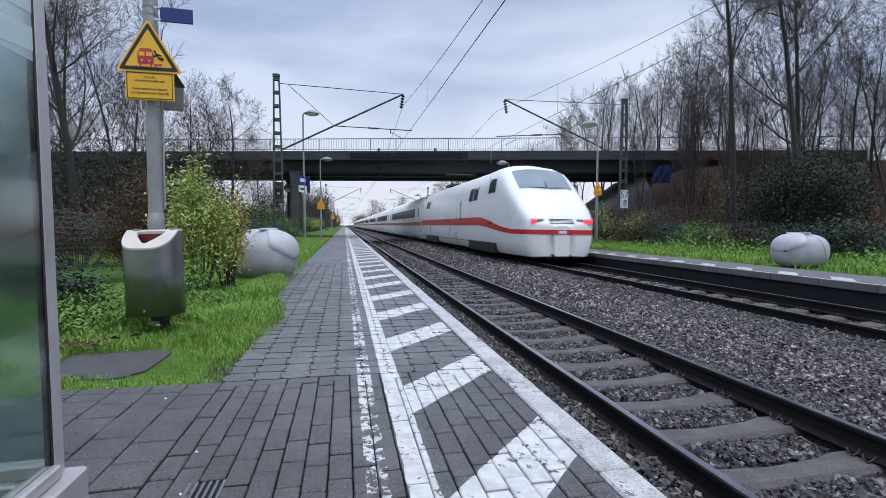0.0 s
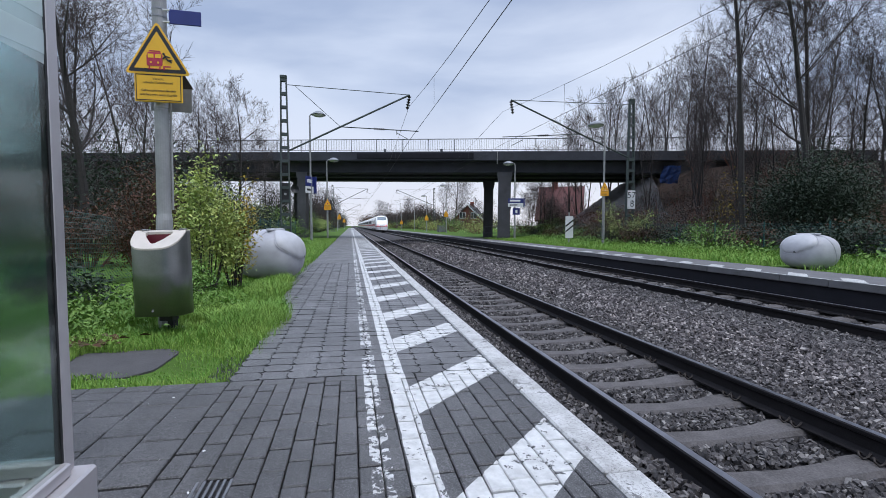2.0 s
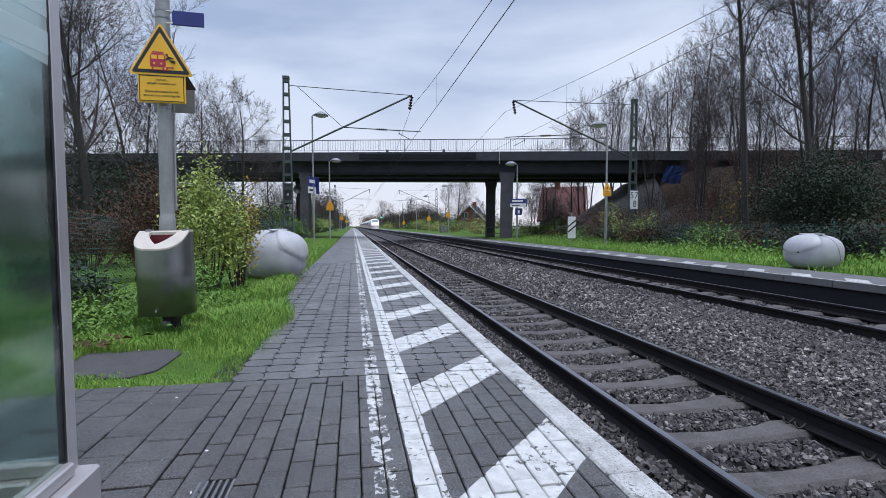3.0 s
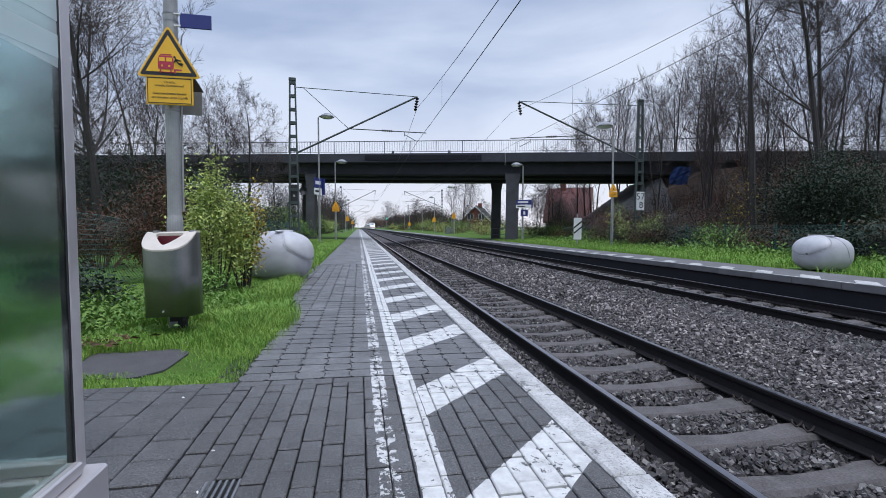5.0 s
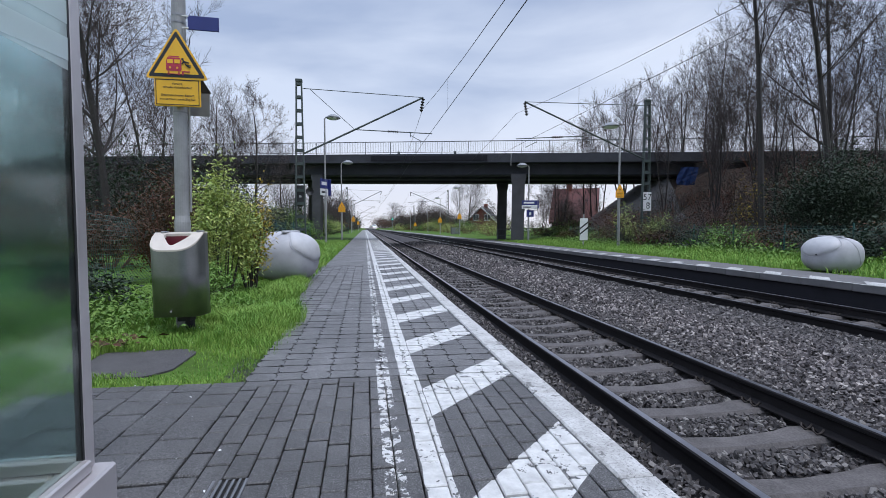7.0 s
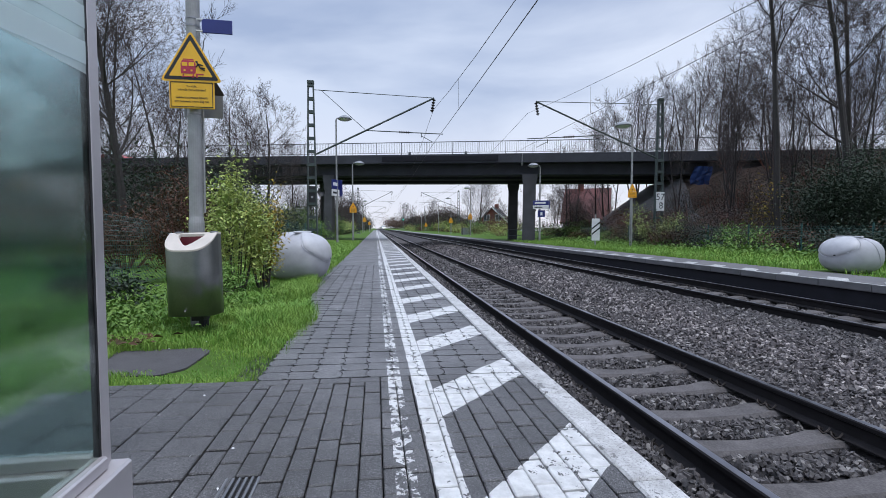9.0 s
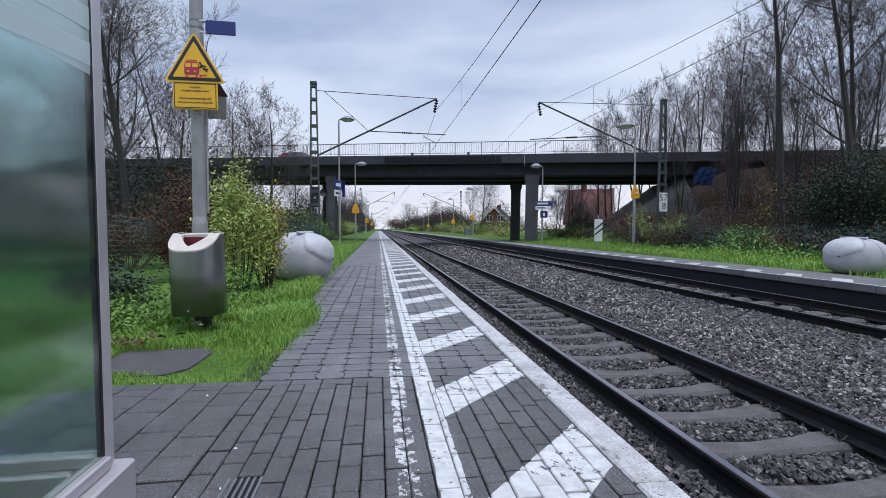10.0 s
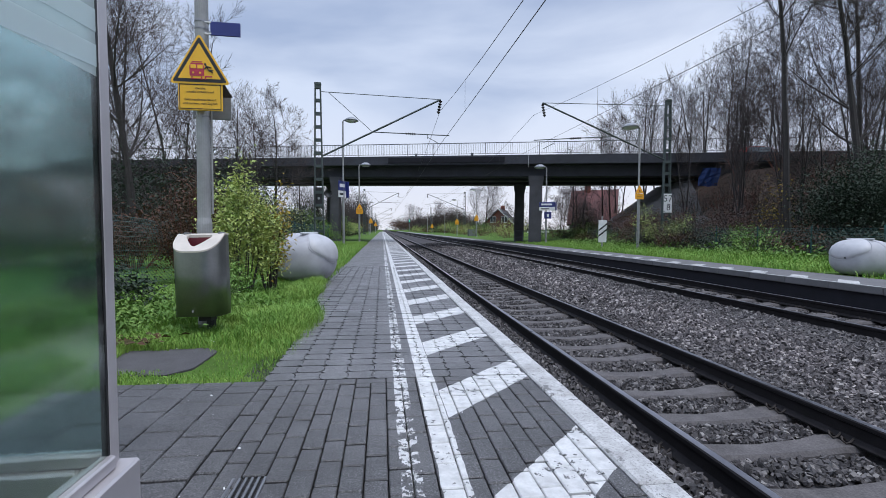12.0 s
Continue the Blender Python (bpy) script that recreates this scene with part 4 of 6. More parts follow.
# ---- grit bins ----
def grit_bin(m, label, size=1.0):
    """A rounded plastic bin; its lid faces +x and up."""
    t = thing("grit_bin", m, label, "grit bin", "grit bins of the platforms")
    t.scale = (size, size, size)
    ax = (0.60, 0.62, 0.485)

    def shell(d, lift=0.0):
        d = Vector(d).normalized()
        p = 2.6
        r = (abs(d.x / ax[0]) ** p + abs(d.y / ax[1]) ** p + abs(d.z / ax[2]) ** p) ** (-1 / p)
        q = d * (r + lift)
        q.z = max(q.z, -0.44)
        return tuple(q)

    grid = []
    for i in range(21):
        e = math.pi * (i / 20 - 0.5)
        grid.append([shell((math.cos(e) * math.cos(a) + 1e-5, math.cos(e) * math.sin(a), math.sin(e))) for a in np.linspace(0, 2 * math.pi, 41)[:-1]])
    part("body", Geo().face_grid(grid, True), M_GRP, t, "mottled grey plastic body", True)
    c = Vector((math.cos(radians(36)), 0, math.sin(radians(36))))
    a1, a2 = Vector((0, 1, 0)), c.cross(Vector((0, 1, 0)))

    def cone(k, half, flat):
        s, w = math.sin(k), math.cos(k)
        u, v = half * w, half * s * (1.0 if s > 0 else flat)
        return c + a1 * math.tan(u * 1.15) + a2 * math.tan(v)

    ks = np.linspace(0, 2 * math.pi, 37)[:-1]
    rings = [[shell(cone(k, 0.80 * f, 0.85), 0.016 if f < 0.97 else 0.0) for k in ks] for f in (1.0, 0.96, 0.8, 0.6, 0.4, 0.2, 0.02)]
    part("lid", Geo().face_grid(rings, True), M_GRPLID, t, "slightly lighter curved lid", True)
    edge = [shell(cone(k, 0.83, 0.85), 0.008) for k in np.linspace(0, 2 * math.pi, 37)]
    part("seam_rim", Geo().chain(edge, 0.006, 6), M_GRP, t)
    belt = [shell((math.sin(k) * 0.35 - 0.25, math.cos(k), math.sin(k)), 0.004) for k in np.linspace(-0.4, math.pi + 0.4, 30)]
    part("body_seam", Geo().chain(belt, 0.005, 6), M_GRP, t)
    part("hinge_bar", Geo().box(0.02, -0.36, 0.475, 0.10, 0.36, 0.515, 0.012), M_GRPLID, t)
    for y in (0.22,):
        q = shell((0.93, y, 0.02), 0.0)
        part("latch", Geo().box(q[0] - 0.03, q[1] - 0.03, q[2] - 0.02, q[0] + 0.02, q[1] + 0.03, q[2] + 0.02, 0.008), M_RUBBER, t)
    return t


grit_bin(pose(-2.72, 9.35, 0.435, 0, 5, -14), "grey rounded plastic grit bin on the grass edge")
grit_bin(pose(10.11, 9.48, TOP2 + 0.397, 0, 0, 176), "grey rounded plastic grit bin on the opposite platform", 0.91)


# ---- glass shelter ----
def build_shelter():
    t = thing("shelter", pose(0, 0, lie(-2.1)), "glass waiting shelter with pale metal frame, wet panes", "shelter", drop=False)
    X, Y = -2.115, 1.70
    zp, zt = 0.20, 2.45
    part("corner_post", Geo().box(X - 0.03, Y - 0.055, zp, X + 0.004, Y, zt, 0.004), M_ALU, t)
    part("post_gasket", Geo().box(X - 0.022, Y - 0.066, zp, X + 0.003, Y - 0.055, zt), M_RUBBER, t)
    part("bottom_rail", Geo().box(X - 0.03, -1.2, zp, X + 0.025, Y - 0.055, zp + 0.045, 0.006), M_ALU, t)
    part("plinth", Geo().box(X - 0.10, -1.2, -0.02, X + 0.062, Y + 0.02, zp - 0.001, 0.008), M_ALU, t, "pale metal plinth")
    part("end_plinth", Geo().box(-3.75, Y - 0.08, -0.02, X - 0.10, Y + 0.02, zp - 0.001, 0.008), M_ALU, t)
    part("end_rail", Geo().box(-3.75, Y - 0.055, zp, X - 0.03, Y, zp + 0.045, 0.006), M_ALU, t)
    side = part("side_pane", Geo().box(X - 0.008, -1.15, zp + 0.045, X + 0.002, Y - 0.066, zt - 0.05), M_GLASS, t, "wet tinted glass pane")
    end = part("end_pane", Geo().box(-3.7, Y - 0.032, zp + 0.045, X - 0.03, Y - 0.024, zt - 0.05), M_GLASS, t, "wet tinted glass pane")
    for o in (side, end):
        o.visible_shadow = False
    for k in range(7):
        z, y0 = 1.53 + 0.112 * k, -0.2
        dz = -0.08 * (Y - 0.07 - y0)
        pts = [(X + 0.0045, Y - 0.07, z), (X + 0.0045, Y - 0.07, z + 0.070), (X + 0.0045, y0, z + 0.070 + dz), (X + 0.0045, y0, z + dz)]
        g = Geo()
        g.v = pts + [(x + 0.001, y, zz) for x, y, zz in pts]
        g.f = [(0, 1, 2, 3), (7, 6, 5, 4), (0, 4, 5, 1), (1, 5, 6, 2), (2, 6, 7, 3), (3, 7, 4, 0)]
        part("frosted_stripe", g, M_FROST, t, "frosted stripe on the glass")
    part("frosted_band", Geo().box(X + 0.003, -0.2, 1.50, X + 0.004, Y - 0.07, zt - 0.06), M_HAZE, t, "faintly frosted upper band of the glass")
    part("top_rail", Geo().box(X - 0.03, -1.2, zt - 0.05, X + 0.025, Y, zt, 0.006), M_ALU, t)
    part("roof", Geo().box(-3.8, -1.3, zt, X + 0.1, Y + 0.1, zt + 0.12, 0.02), M_ALU, t)
    part("rear_post", Geo().box(-3.78, Y - 0.055, zp, -3.72, Y, zt, 0.006), M_ALU, t)
    part("rear_wall", Geo().box(-3.78, -1.2, 0.0, -3.74, Y - 0.06, 0.9), M_GREYBACK, t)
    b = thing("shelter_bench", pose(-3.1, 1.15, 0), "metal bench bracket inside the shelter", "bench")
    part("support", Geo().box(-0.03, -0.2, 0, 0.03, 0.2, 0.40, 0.01), M_GREYBACK, b)
    part("seat", Geo().box(-0.5, -0.2, 0.40, 0.5, 0.2, 0.43, 0.01), M_STEEL, b)


build_shelter()


# ---- the express train ----
PROFILE = [(1.30, 0.22), (1.42, 0.36), (1.49, 0.70), (1.515, 1.02), (1.52, 1.16), (1.52, 1.34), (1.52, 1.80), (1.50, 2.30), (1.46, 2.62), (1.38, 2.95), (1.24, 3.28), (1.00, 3.55), (0.66, 3.74), (0.30, 3.82), (0.0, 3.84)]


BOXY = [(1.30, 0.22), (1.42, 0.36), (1.49, 0.70), (1.515, 1.02), (1.52, 1.16), (1.52, 1.34), (1.52, 2.00), (1.51, 2.60), (1.49, 3.00), (1.45, 3.30), (1.36, 3.54), (1.17, 3.70), (0.84, 3.79), (0.40, 3.83), (0.0, 3.84)]


def hull(top, wide, low=0.22, box=0.0):
    """The half cross-section with its roof at top, its width scaled by wide; box: how square its shoulders are."""
    out = []
    for (w, z), (w2, z2) in zip(PROFILE, BOXY):
        w, z = w + (w2 - w) * box, z + (z2 - z) * box
        zz = z if z < 0.85 else 0.85 + (z - 0.85) * (top - 0.85) / (3.84 - 0.85)
        out.append((w * wide, max(low, zz)))
    return out


NOSE = [(0.00, 1.50, 0.73), (0.05, 1.62, 0.80), (0.18, 1.80, 0.86), (0.50, 2.10, 0.915), (0.90, 2.44, 0.95), (1.25, 2.70, 0.97), (1.70, 3.10, 0.99),
        (2.20, 3.50, 0.995), (2.60, 3.66, 1.0), (3.20, 3.78, 1.0), (4.20, 3.83, 1.0), (6.0, 3.84, 1.0)]


def square(s):
    return max(0.0, min(1.0, 1.35 - s / 4.2))


def nose_at(s):
    for (a, t0, w0), (b, t1, w1) in zip(NOSE, NOSE[1:]):
        if s <= b:
            u = (s - a) / (b - a)
            return t0 + (t1 - t0) * u, w0 + (w1 - w0) * u, 0.22, square(s)
    return 3.84, 1.0, 0.22, 0.0


def side_at(s, z):
    h = hull(*nose_at(s))
    for (w0, z0), (w1, z1) in zip(h, h[1:]):
        if z <= z1:
            return w0 + (w1 - w0) * (z - z0) / max(1e-6, z1 - z0)
    return 0.0


def skin(s, k):
    """A point of the power car's skin: s metres behind the nose, k along the half profile (0 to 14)."""
    h = hull(*nose_at(s))
    i = min(13, int(k))
    u = k - i
    return h[i][0] + (h[i + 1][0] - h[i][0]) * u, h[i][1] + (h[i + 1][1] - h[i][1]) * u


def ring_of(h, y):
    return [(-w, y, z) for w, z in h] + [(w, y, z) for w, z in h[-2::-1]]


def patch(s0, s1, k0, k1, side, lift=0.012, ns=8, nk=5):
    grid = []
    for i in range(ns + 1):
        s = s0 + (s1 - s0) * i / ns
        row = []
        for j in range(nk + 1):
            w, z = skin(s, k0 + (k1 - k0) * j / nk)
            row.append((side * (w + lift), s, z + lift * 0.5))
        grid.append(row if side < 0 else row[::-1])
    return Geo().face_grid(grid)


def build_train():
    t = thing("express_train", FALL @ pose(TRACKS[1], 14.8, RAILS_Z[1]), "white high-speed train with a red stripe, receding", "train", drop=False)
    # power car
    car = new("power_car")
    car.parent = t
    g = Geo()
    rows = [ring_of(hull(1.30, 0.20, 0.24, 1.0), -0.135), ring_of(hull(1.34, 0.40, 0.24, 1.0), -0.12), ring_of(hull(1.42, 0.59, 0.23, 1.0), -0.07)]
    rows += [ring_of(hull(top, wide, 0.22, square(s)), s) for s, top, wide in NOSE]
    rows += [ring_of(hull(3.84, 1.0), 12.0), ring_of(hull(3.84, 1.0), 20.3), ring_of(hull(3.80, 0.97), 20.45)]
    g.face_grid(rows)
    n = len(rows[0])
    g.f.append(tuple(range(n)))
    b = part("body", g, M_TRAINW, car, "glossy white bodywork", True)
    b.data.polygons[len(b.data.polygons) - 1].use_smooth = False
    for side in (-1, 1):
        grid = []
        for i in range(61):
            s = 0.02 + 20.38 * (i / 60) ** 1.6
            u = max(0.0, min(1.0, (s - 0.6) / 4.6))
            u = u * u * (3 - 2 * u)
            z0, z1 = 1.00 + 0.30 * u, 1.16 + 0.50 * u
            row = [(side * (side_at(s, z) + 0.011), s, z) for z in (z0, (z0 + z1) / 2, z1)]
            grid.append(row if side < 0 else row[::-1])
        part("stripe", Geo().face_grid(grid), M_TRAINR, car, "red stripe")
        part("side_window", patch(2.75, 3.65, 7.5, 9.3, side, 0.012, 4, 4), M_TRAINGLASS, car, "cab side window")
        part("side_window", patch(5.3, 6.8, 7.4, 9.2, side, 0.012, 4, 4), M_TRAINGLASS, car, "machine room grille")
        part("window_bar", patch(6.02, 6.08, 7.4, 9.2, side, 0.016, 1, 4), M_TRAINW, car)
        part("side_window", patch(17.2, 18.6, 7.5, 9.0, side, 0.012, 4, 4), M_TRAINGLASS, car)
        part("window_bar", patch(17.87, 17.93, 7.5, 9.0, side, 0.016, 1, 4), M_TRAINW, car)
        for s in (8.3, 9.15):
            part("door_seam", patch(s, s + 0.03, 2.2, 9.0, side, 0.006, 1, 8), M_TRAING, car)
        part("grab_rail", Geo().tube((side * 1.55, 8.22, 1.5), (side * 1.55, 8.22, 2.5), 0.02), M_STEEL, car)
        part("skirt_seam", patch(3.2, 20.3, 1.55, 1.62, side, 0.005, 10, 1), M_TRAING, car)
        lamp = part("lamp_housing", Geo().box(side * 0.84 - 0.27, -0.03, 1.36, side * 0.92 + 0.27, 0.30, 1.54, 0.03), M_GREYBACK, car, "grey lamp housing")
        part("tail_light", Geo().box(side * 0.97 - 0.13, -0.05, 1.38, side * 1.05 + 0.13, 0.0, 1.52, 0.03), M_TAIL, lamp, "glowing red tail light")
    for k in range(4):
        z = 1.385 + 0.045 * k
        part("grille_slot", Geo().box(-0.46, -0.140 + (z - 1.34) * 0.75, z, 0.46, 0.02, z + 0.014), M_TRAING, car, "dark ventilation slot")
    plan = [(0.0, -0.137), (0.34, -0.135), (0.64, -0.12), (0.90, -0.07), (1.105, 0.0), (1.20, 0.05)]
    plan = [(-x, y) for x, y in plan[::-1]] + plan[1:]
    part("front_stripe", Geo().face_grid([[(x * 1.012, y - 0.014, z) for x, y in plan] for z in (1.00, 1.16)]), M_TRAINR, car, "red stripe")
    part("emblem", Geo().box(-0.15, -0.155, 1.03, 0.15, -0.152, 1.13), M_WHITE, car, "pale emblem plate")
    # windscreen wraps over the nose
    grid = []
    for i in range(7):
        s = 1.28 + 0.92 * i / 6
        row = []
        h = hull(*nose_at(s))
        for j in range(13):
            f = -1 + 2 * j / 12
            k = 14 - 2.75 * abs(f)
            w, z = skin(s, k)
            row.append((math.copysign(w, f) if f else 0.0, s - 0.012, z + 0.014))
        grid.append(row)
    part("windscreen", Geo().face_grid(grid), M_SCREEN, car, "wide grey windscreen", True)
    for a, b in (((-0.05, 1.18, 2.70), (-0.62, 1.22, 2.73)), ((0.05, 1.18, 2.70), (0.72, 1.22, 2.73)), ((0.0, 1.18, 2.70), (0.05, 1.70, 3.09))):
        part("wiper", Geo().tube(a, b, 0.022, 0.014, 6), M_RUBBER, car)
    part("apron", Geo().box(-1.0, 0.15, 0.14, 1.0, 0.5, 0.30, 0.04), M_TRAING, car, "dark lower apron")
    for y in (4.6, 16.2):
        b = part("bogie", Geo().box(-1.15, y - 1.7, 0.30, 1.15, y + 1.7, 0.62, 0.05), M_TRAING, car, "dark bogie")
        for d in (-1.4, 1.4):
            for s in (-0.75, 0.75):
                part("wheel", Geo().lathe([(0.02, -0.07), (0.44, -0.07), (0.46, -0.05), (0.46, 0.06), (0.02, 0.06)], (s, y + d, 0.46), 18, "x"), M_RAIL, b)
        # solid black blocks stand in for the shade of the open bogie bays
        for side in (-1, 1):
            part("recess_shade_block", Geo().box(side * 1.43 - 0.08, y - 2.0, 0.18, side * 1.43 + 0.08, y + 2.0, 0.60, 0.03), M_RUBBER, b)
    pan = part("pantograph", Geo().box(-0.7, 13.8, 3.84, 0.7, 15.6, 3.96, 0.02), M_TRAING, car, "dark pantograph frame")
    for s in (-0.55, 0.55):
        part("lower_arm", Geo().tube((s, 14.0, 3.95), (s * 0.7, 15.3, 4.22), 0.03), M_TRAING, pan)
        part("upper_arm", Geo().tube((s * 0.7, 15.3, 4.22), (s * 0.9, 14.2, 4.56), 0.03), M_TRAING, pan)
    for y in (14.2, 14.6):
        part("contact_strip", Geo().tube((-0.95, y, 4.58), (0.95, y, 4.58), 0.04), M_TRAING, pan)
    # coaches: one set of meshes, shared
    L = 26.1
    body = Geo().face_grid([ring_of(hull(3.80, 0.96), 0.0), ring_of(hull(3.84, 1.0), 0.12), ring_of(hull(3.84, 1.0), L - 0.12), ring_of(hull(3.80, 0.96), L)])
    nb = 29
    body.f.append(tuple(range(nb)))
    body.f.append(tuple(3 * nb + nb - 1 - i for i in range(nb)))
    meshes = [("body", body.mesh("body", M_TRAINW, True))]
    for side in (-1, 1):
        strip = lambda a, b, k0, k1, lift: Geo().face_grid([[(side * (PROFILE_AT(k)[0] + lift), y, PROFILE_AT(k)[1]) for k in np.linspace(k0, k1, 4)][::side * -1] for y in (a, b)])
        meshes.append(("stripe", strip(0.1, L - 0.1, 4.6, 5.45, 0.01).mesh("stripe", M_TRAINR)))
        meshes.append(("window_band", strip(3.4, L - 3.4, 6.3, 8.25, 0.012).mesh("window_band", M_TRAINGLASS)))
        for a in (1.3, L - 2.2):
            meshes.append(("door_window", strip(a, a + 0.55, 6.3, 8.2, 0.012).mesh("door_window", M_TRAINGLASS)))
    meshes.append(("underframe", Geo().box(-1.2, 0.3, 0.22, 1.2, L - 0.3, 0.6).mesh("underframe", M_TRAING)))
    bog = Geo()
    for y in (3.5, L - 3.5):
        bog.box(-1.4, y - 1.7, 0.12, 1.4, y + 1.7, 0.7, 0.05)
        for d in (-1.25, 1.25):
            for s in (-0.75, 0.75):
                bog.lathe([(0.02, -0.07), (0.46, -0.07), (0.46, 0.06), (0.02, 0.06)], (s, y + d, 0.46), 14, "x")
    meshes.append(("bogie", bog.mesh("bogie", M_TRAING)))
    meshes.append(("gangway", Geo().box(-1.2, -0.35, 0.6, 1.2, 0.02, 3.5, 0.1).mesh("gangway", M_RUBBER)))
    y = 20.75
    for k in range(10):
        c = new("coach")
        c.parent = t
        c.location = (0, y, 0)
        for name, me in meshes:
            o = new(name, me)
            o.parent = c
        y += L + 0.3
    return t


def PROFILE_AT(k):
    i = min(13, int(k))
    u = k - i
    return PROFILE[i][0] + (PROFILE[i + 1][0] - PROFILE[i][0]) * u, PROFILE[i][1] + (PROFILE[i + 1][1] - PROFILE[i][1]) * u


TRAIN = build_train()


# ---- the car on the bridge ----
def build_car():
    t = thing("car", pose(0, 0, 0), "red hatchback car driving over the bridge", "car")
    prof = [(-2.0, 0.30), (-2.05, 0.55), (-1.98, 0.80), (-1.2, 0.92), (-0.55, 1.36), (0.6, 1.42), (1.5, 1.30), (1.95, 0.98), (2.0, 0.6), (1.95, 0.30)]
    g = Geo().plate([(-x, z) for x, z in prof], -0.78, 0.78)
    part("body", g, M_CARRED, t)
    part("side_glass", Geo().plate([(1.15, 0.93), (0.52, 1.335), (-0.6, 1.385), (-0.85, 1.345), (-1.0, 0.95)], -0.79, -0.781), M_SCREEN, t)
    part("side_glass", Geo().plate([(1.15, 0.93), (0.52, 1.335), (-0.6, 1.385), (-0.85, 1.345), (-1.0, 0.95)], 0.781, 0.79), M_TRAINGLASS, t)
    for x in (-1.25, 1.3):
        for s in (-0.72, 0.72):
            w = part("wheel", Geo().lathe([(0.02, -0.1), (0.30, -0.1), (0.31, 0.0), (0.30, 0.1), (0.02, 0.1)], (x, s, 0.31), 16, "y"), M_RUBBER, t)
            part("rim", Geo().lathe([(0.0, -0.105), (0.19, -0.105), (0.19, 0.105), (0.0, 0.105)], (x, s, 0.31), 12, "y"), M_STEEL, w)
    part("headlight", Geo().box(1.88, -0.7, 0.62, 1.99, -0.4, 0.76, 0.02), M_WHITE, t)
    part("headlight", Geo().box(1.88, 0.4, 0.62, 1.99, 0.7, 0.76, 0.02), M_WHITE, t)
    return t


CAR = build_car()


# ---- trees and shrubs ----
def grow(seed, height, spread, levels=4, stems=1, trunk_r=None, kids=2, clear=2):
    """Limbs of a bare tree: a leader with rising side limbs, forked into twigs. A list of (from, to, radius, radius, level)."""
    r = random.Random(seed)
    out = []

    def jitter(d, k, lift):
        return (d + Vector((r.uniform(-1, 1), r.uniform(-1, 1), r.uniform(-0.7, 0.7) + lift)) * k).normalized()

    def branch(p, d, length, rad, level):
        n = 9 if level == 0 else (4 if level == 1 else (3 if level < levels else 1))
        q = p.copy()
        for i in range(n):
            d = jitter(d, 0.06 if level == 0 else (0.15 if level == 1 else 0.20), 0.62 if level else 0.3)
            e = q + d * (length / n)
            r0, r1 = rad * (1 - 0.75 * i / n), rad * (1 - 0.75 * (i + 1) / n)
            out.append((q.copy(), e.copy(), r0, r1, level))
            if level < levels and (i >= clear if level == 0 else i >= 0):
                for _ in range(kids if level < 2 else 2):
                    a = d.orthogonal().normalized()
                    a.rotate(Matrix.Rotation(r.uniform(0, 6.28), 3, d))
                    nd = (d * r.uniform(0.5, 0.9) + a * r.uniform(0.6, 1.0) * spread).normalized()
                    if level == 0:
                        ln = height * r.uniform(0.22, 0.40) * (1.15 - 0.75 * i / n)
                    else:
                        ln = length * r.uniform(0.32, 0.58) * (1.1 - 0.4 * i / n) * (1.0 if level == levels - 1 else 1.1)
                    branch(e.copy(), nd, ln, r1 * r.uniform(0.30, 0.48), level + 1)
            q = e

    for k in range(stems):
        a = 6.28 * k / stems
        lean = Vector((math.cos(a) * 0.12, math.sin(a) * 0.12, 1)).normalized() if stems > 1 else Vector((0, 0, 1))
        branch(Vector((0.12 * math.cos(a) * (stems > 1), 0.12 * math.sin(a) * (stems > 1), -0.4)), lean, height * r.uniform(0.85, 1.0), trunk_r or height * 0.0115, 0)
    return out


def tree_meshes(name, limbs, twig):
    trunk, crown = Geo(), Geo()
    for p, q, a, b, level in limbs:
        if level <= 1:
            trunk.tube(p, q, a, b, 7 if level == 0 else 5, False)
        else:
            crown.tube(p, q, max(a, 0.0054), max(b, 0.0030), 3, False)
    return trunk.mesh("trunk", M_BARK), crown.mesh("crown", twig)


TREE_KINDS = []
for seed, h, sp, lv, st, k, tr in ((1, 13.0, 0.95, 4, 1, 3, 0.15), (2, 15.0, 0.62, 4, 1, 3, 0.15), (3, 8.5, 0.9, 4, 1, 2, 0.10), (4, 9.5, 0.7, 3, 1, 3, 0.085), (5, 8.5, 0.5, 3, 2, 2, 0.065)):
    TREE_KINDS.append(tree_meshes("tree", grow(seed, h, sp, lv, st, tr, k, 4 if seed == 2 else 2), M_TWIG))


def place_tree(kind, x, y, z, scale, turn, label, group):
    t = thing("tree", pose(x, y, z, 0, 0, turn), label, "tree", group)
    t.scale = (scale, scale, scale)
    tr, cr = TREE_KINDS[kind]
    part("trunk", tr, None, t)
    part("crown", cr, None, t, "fine dark bare twigs")
    return t


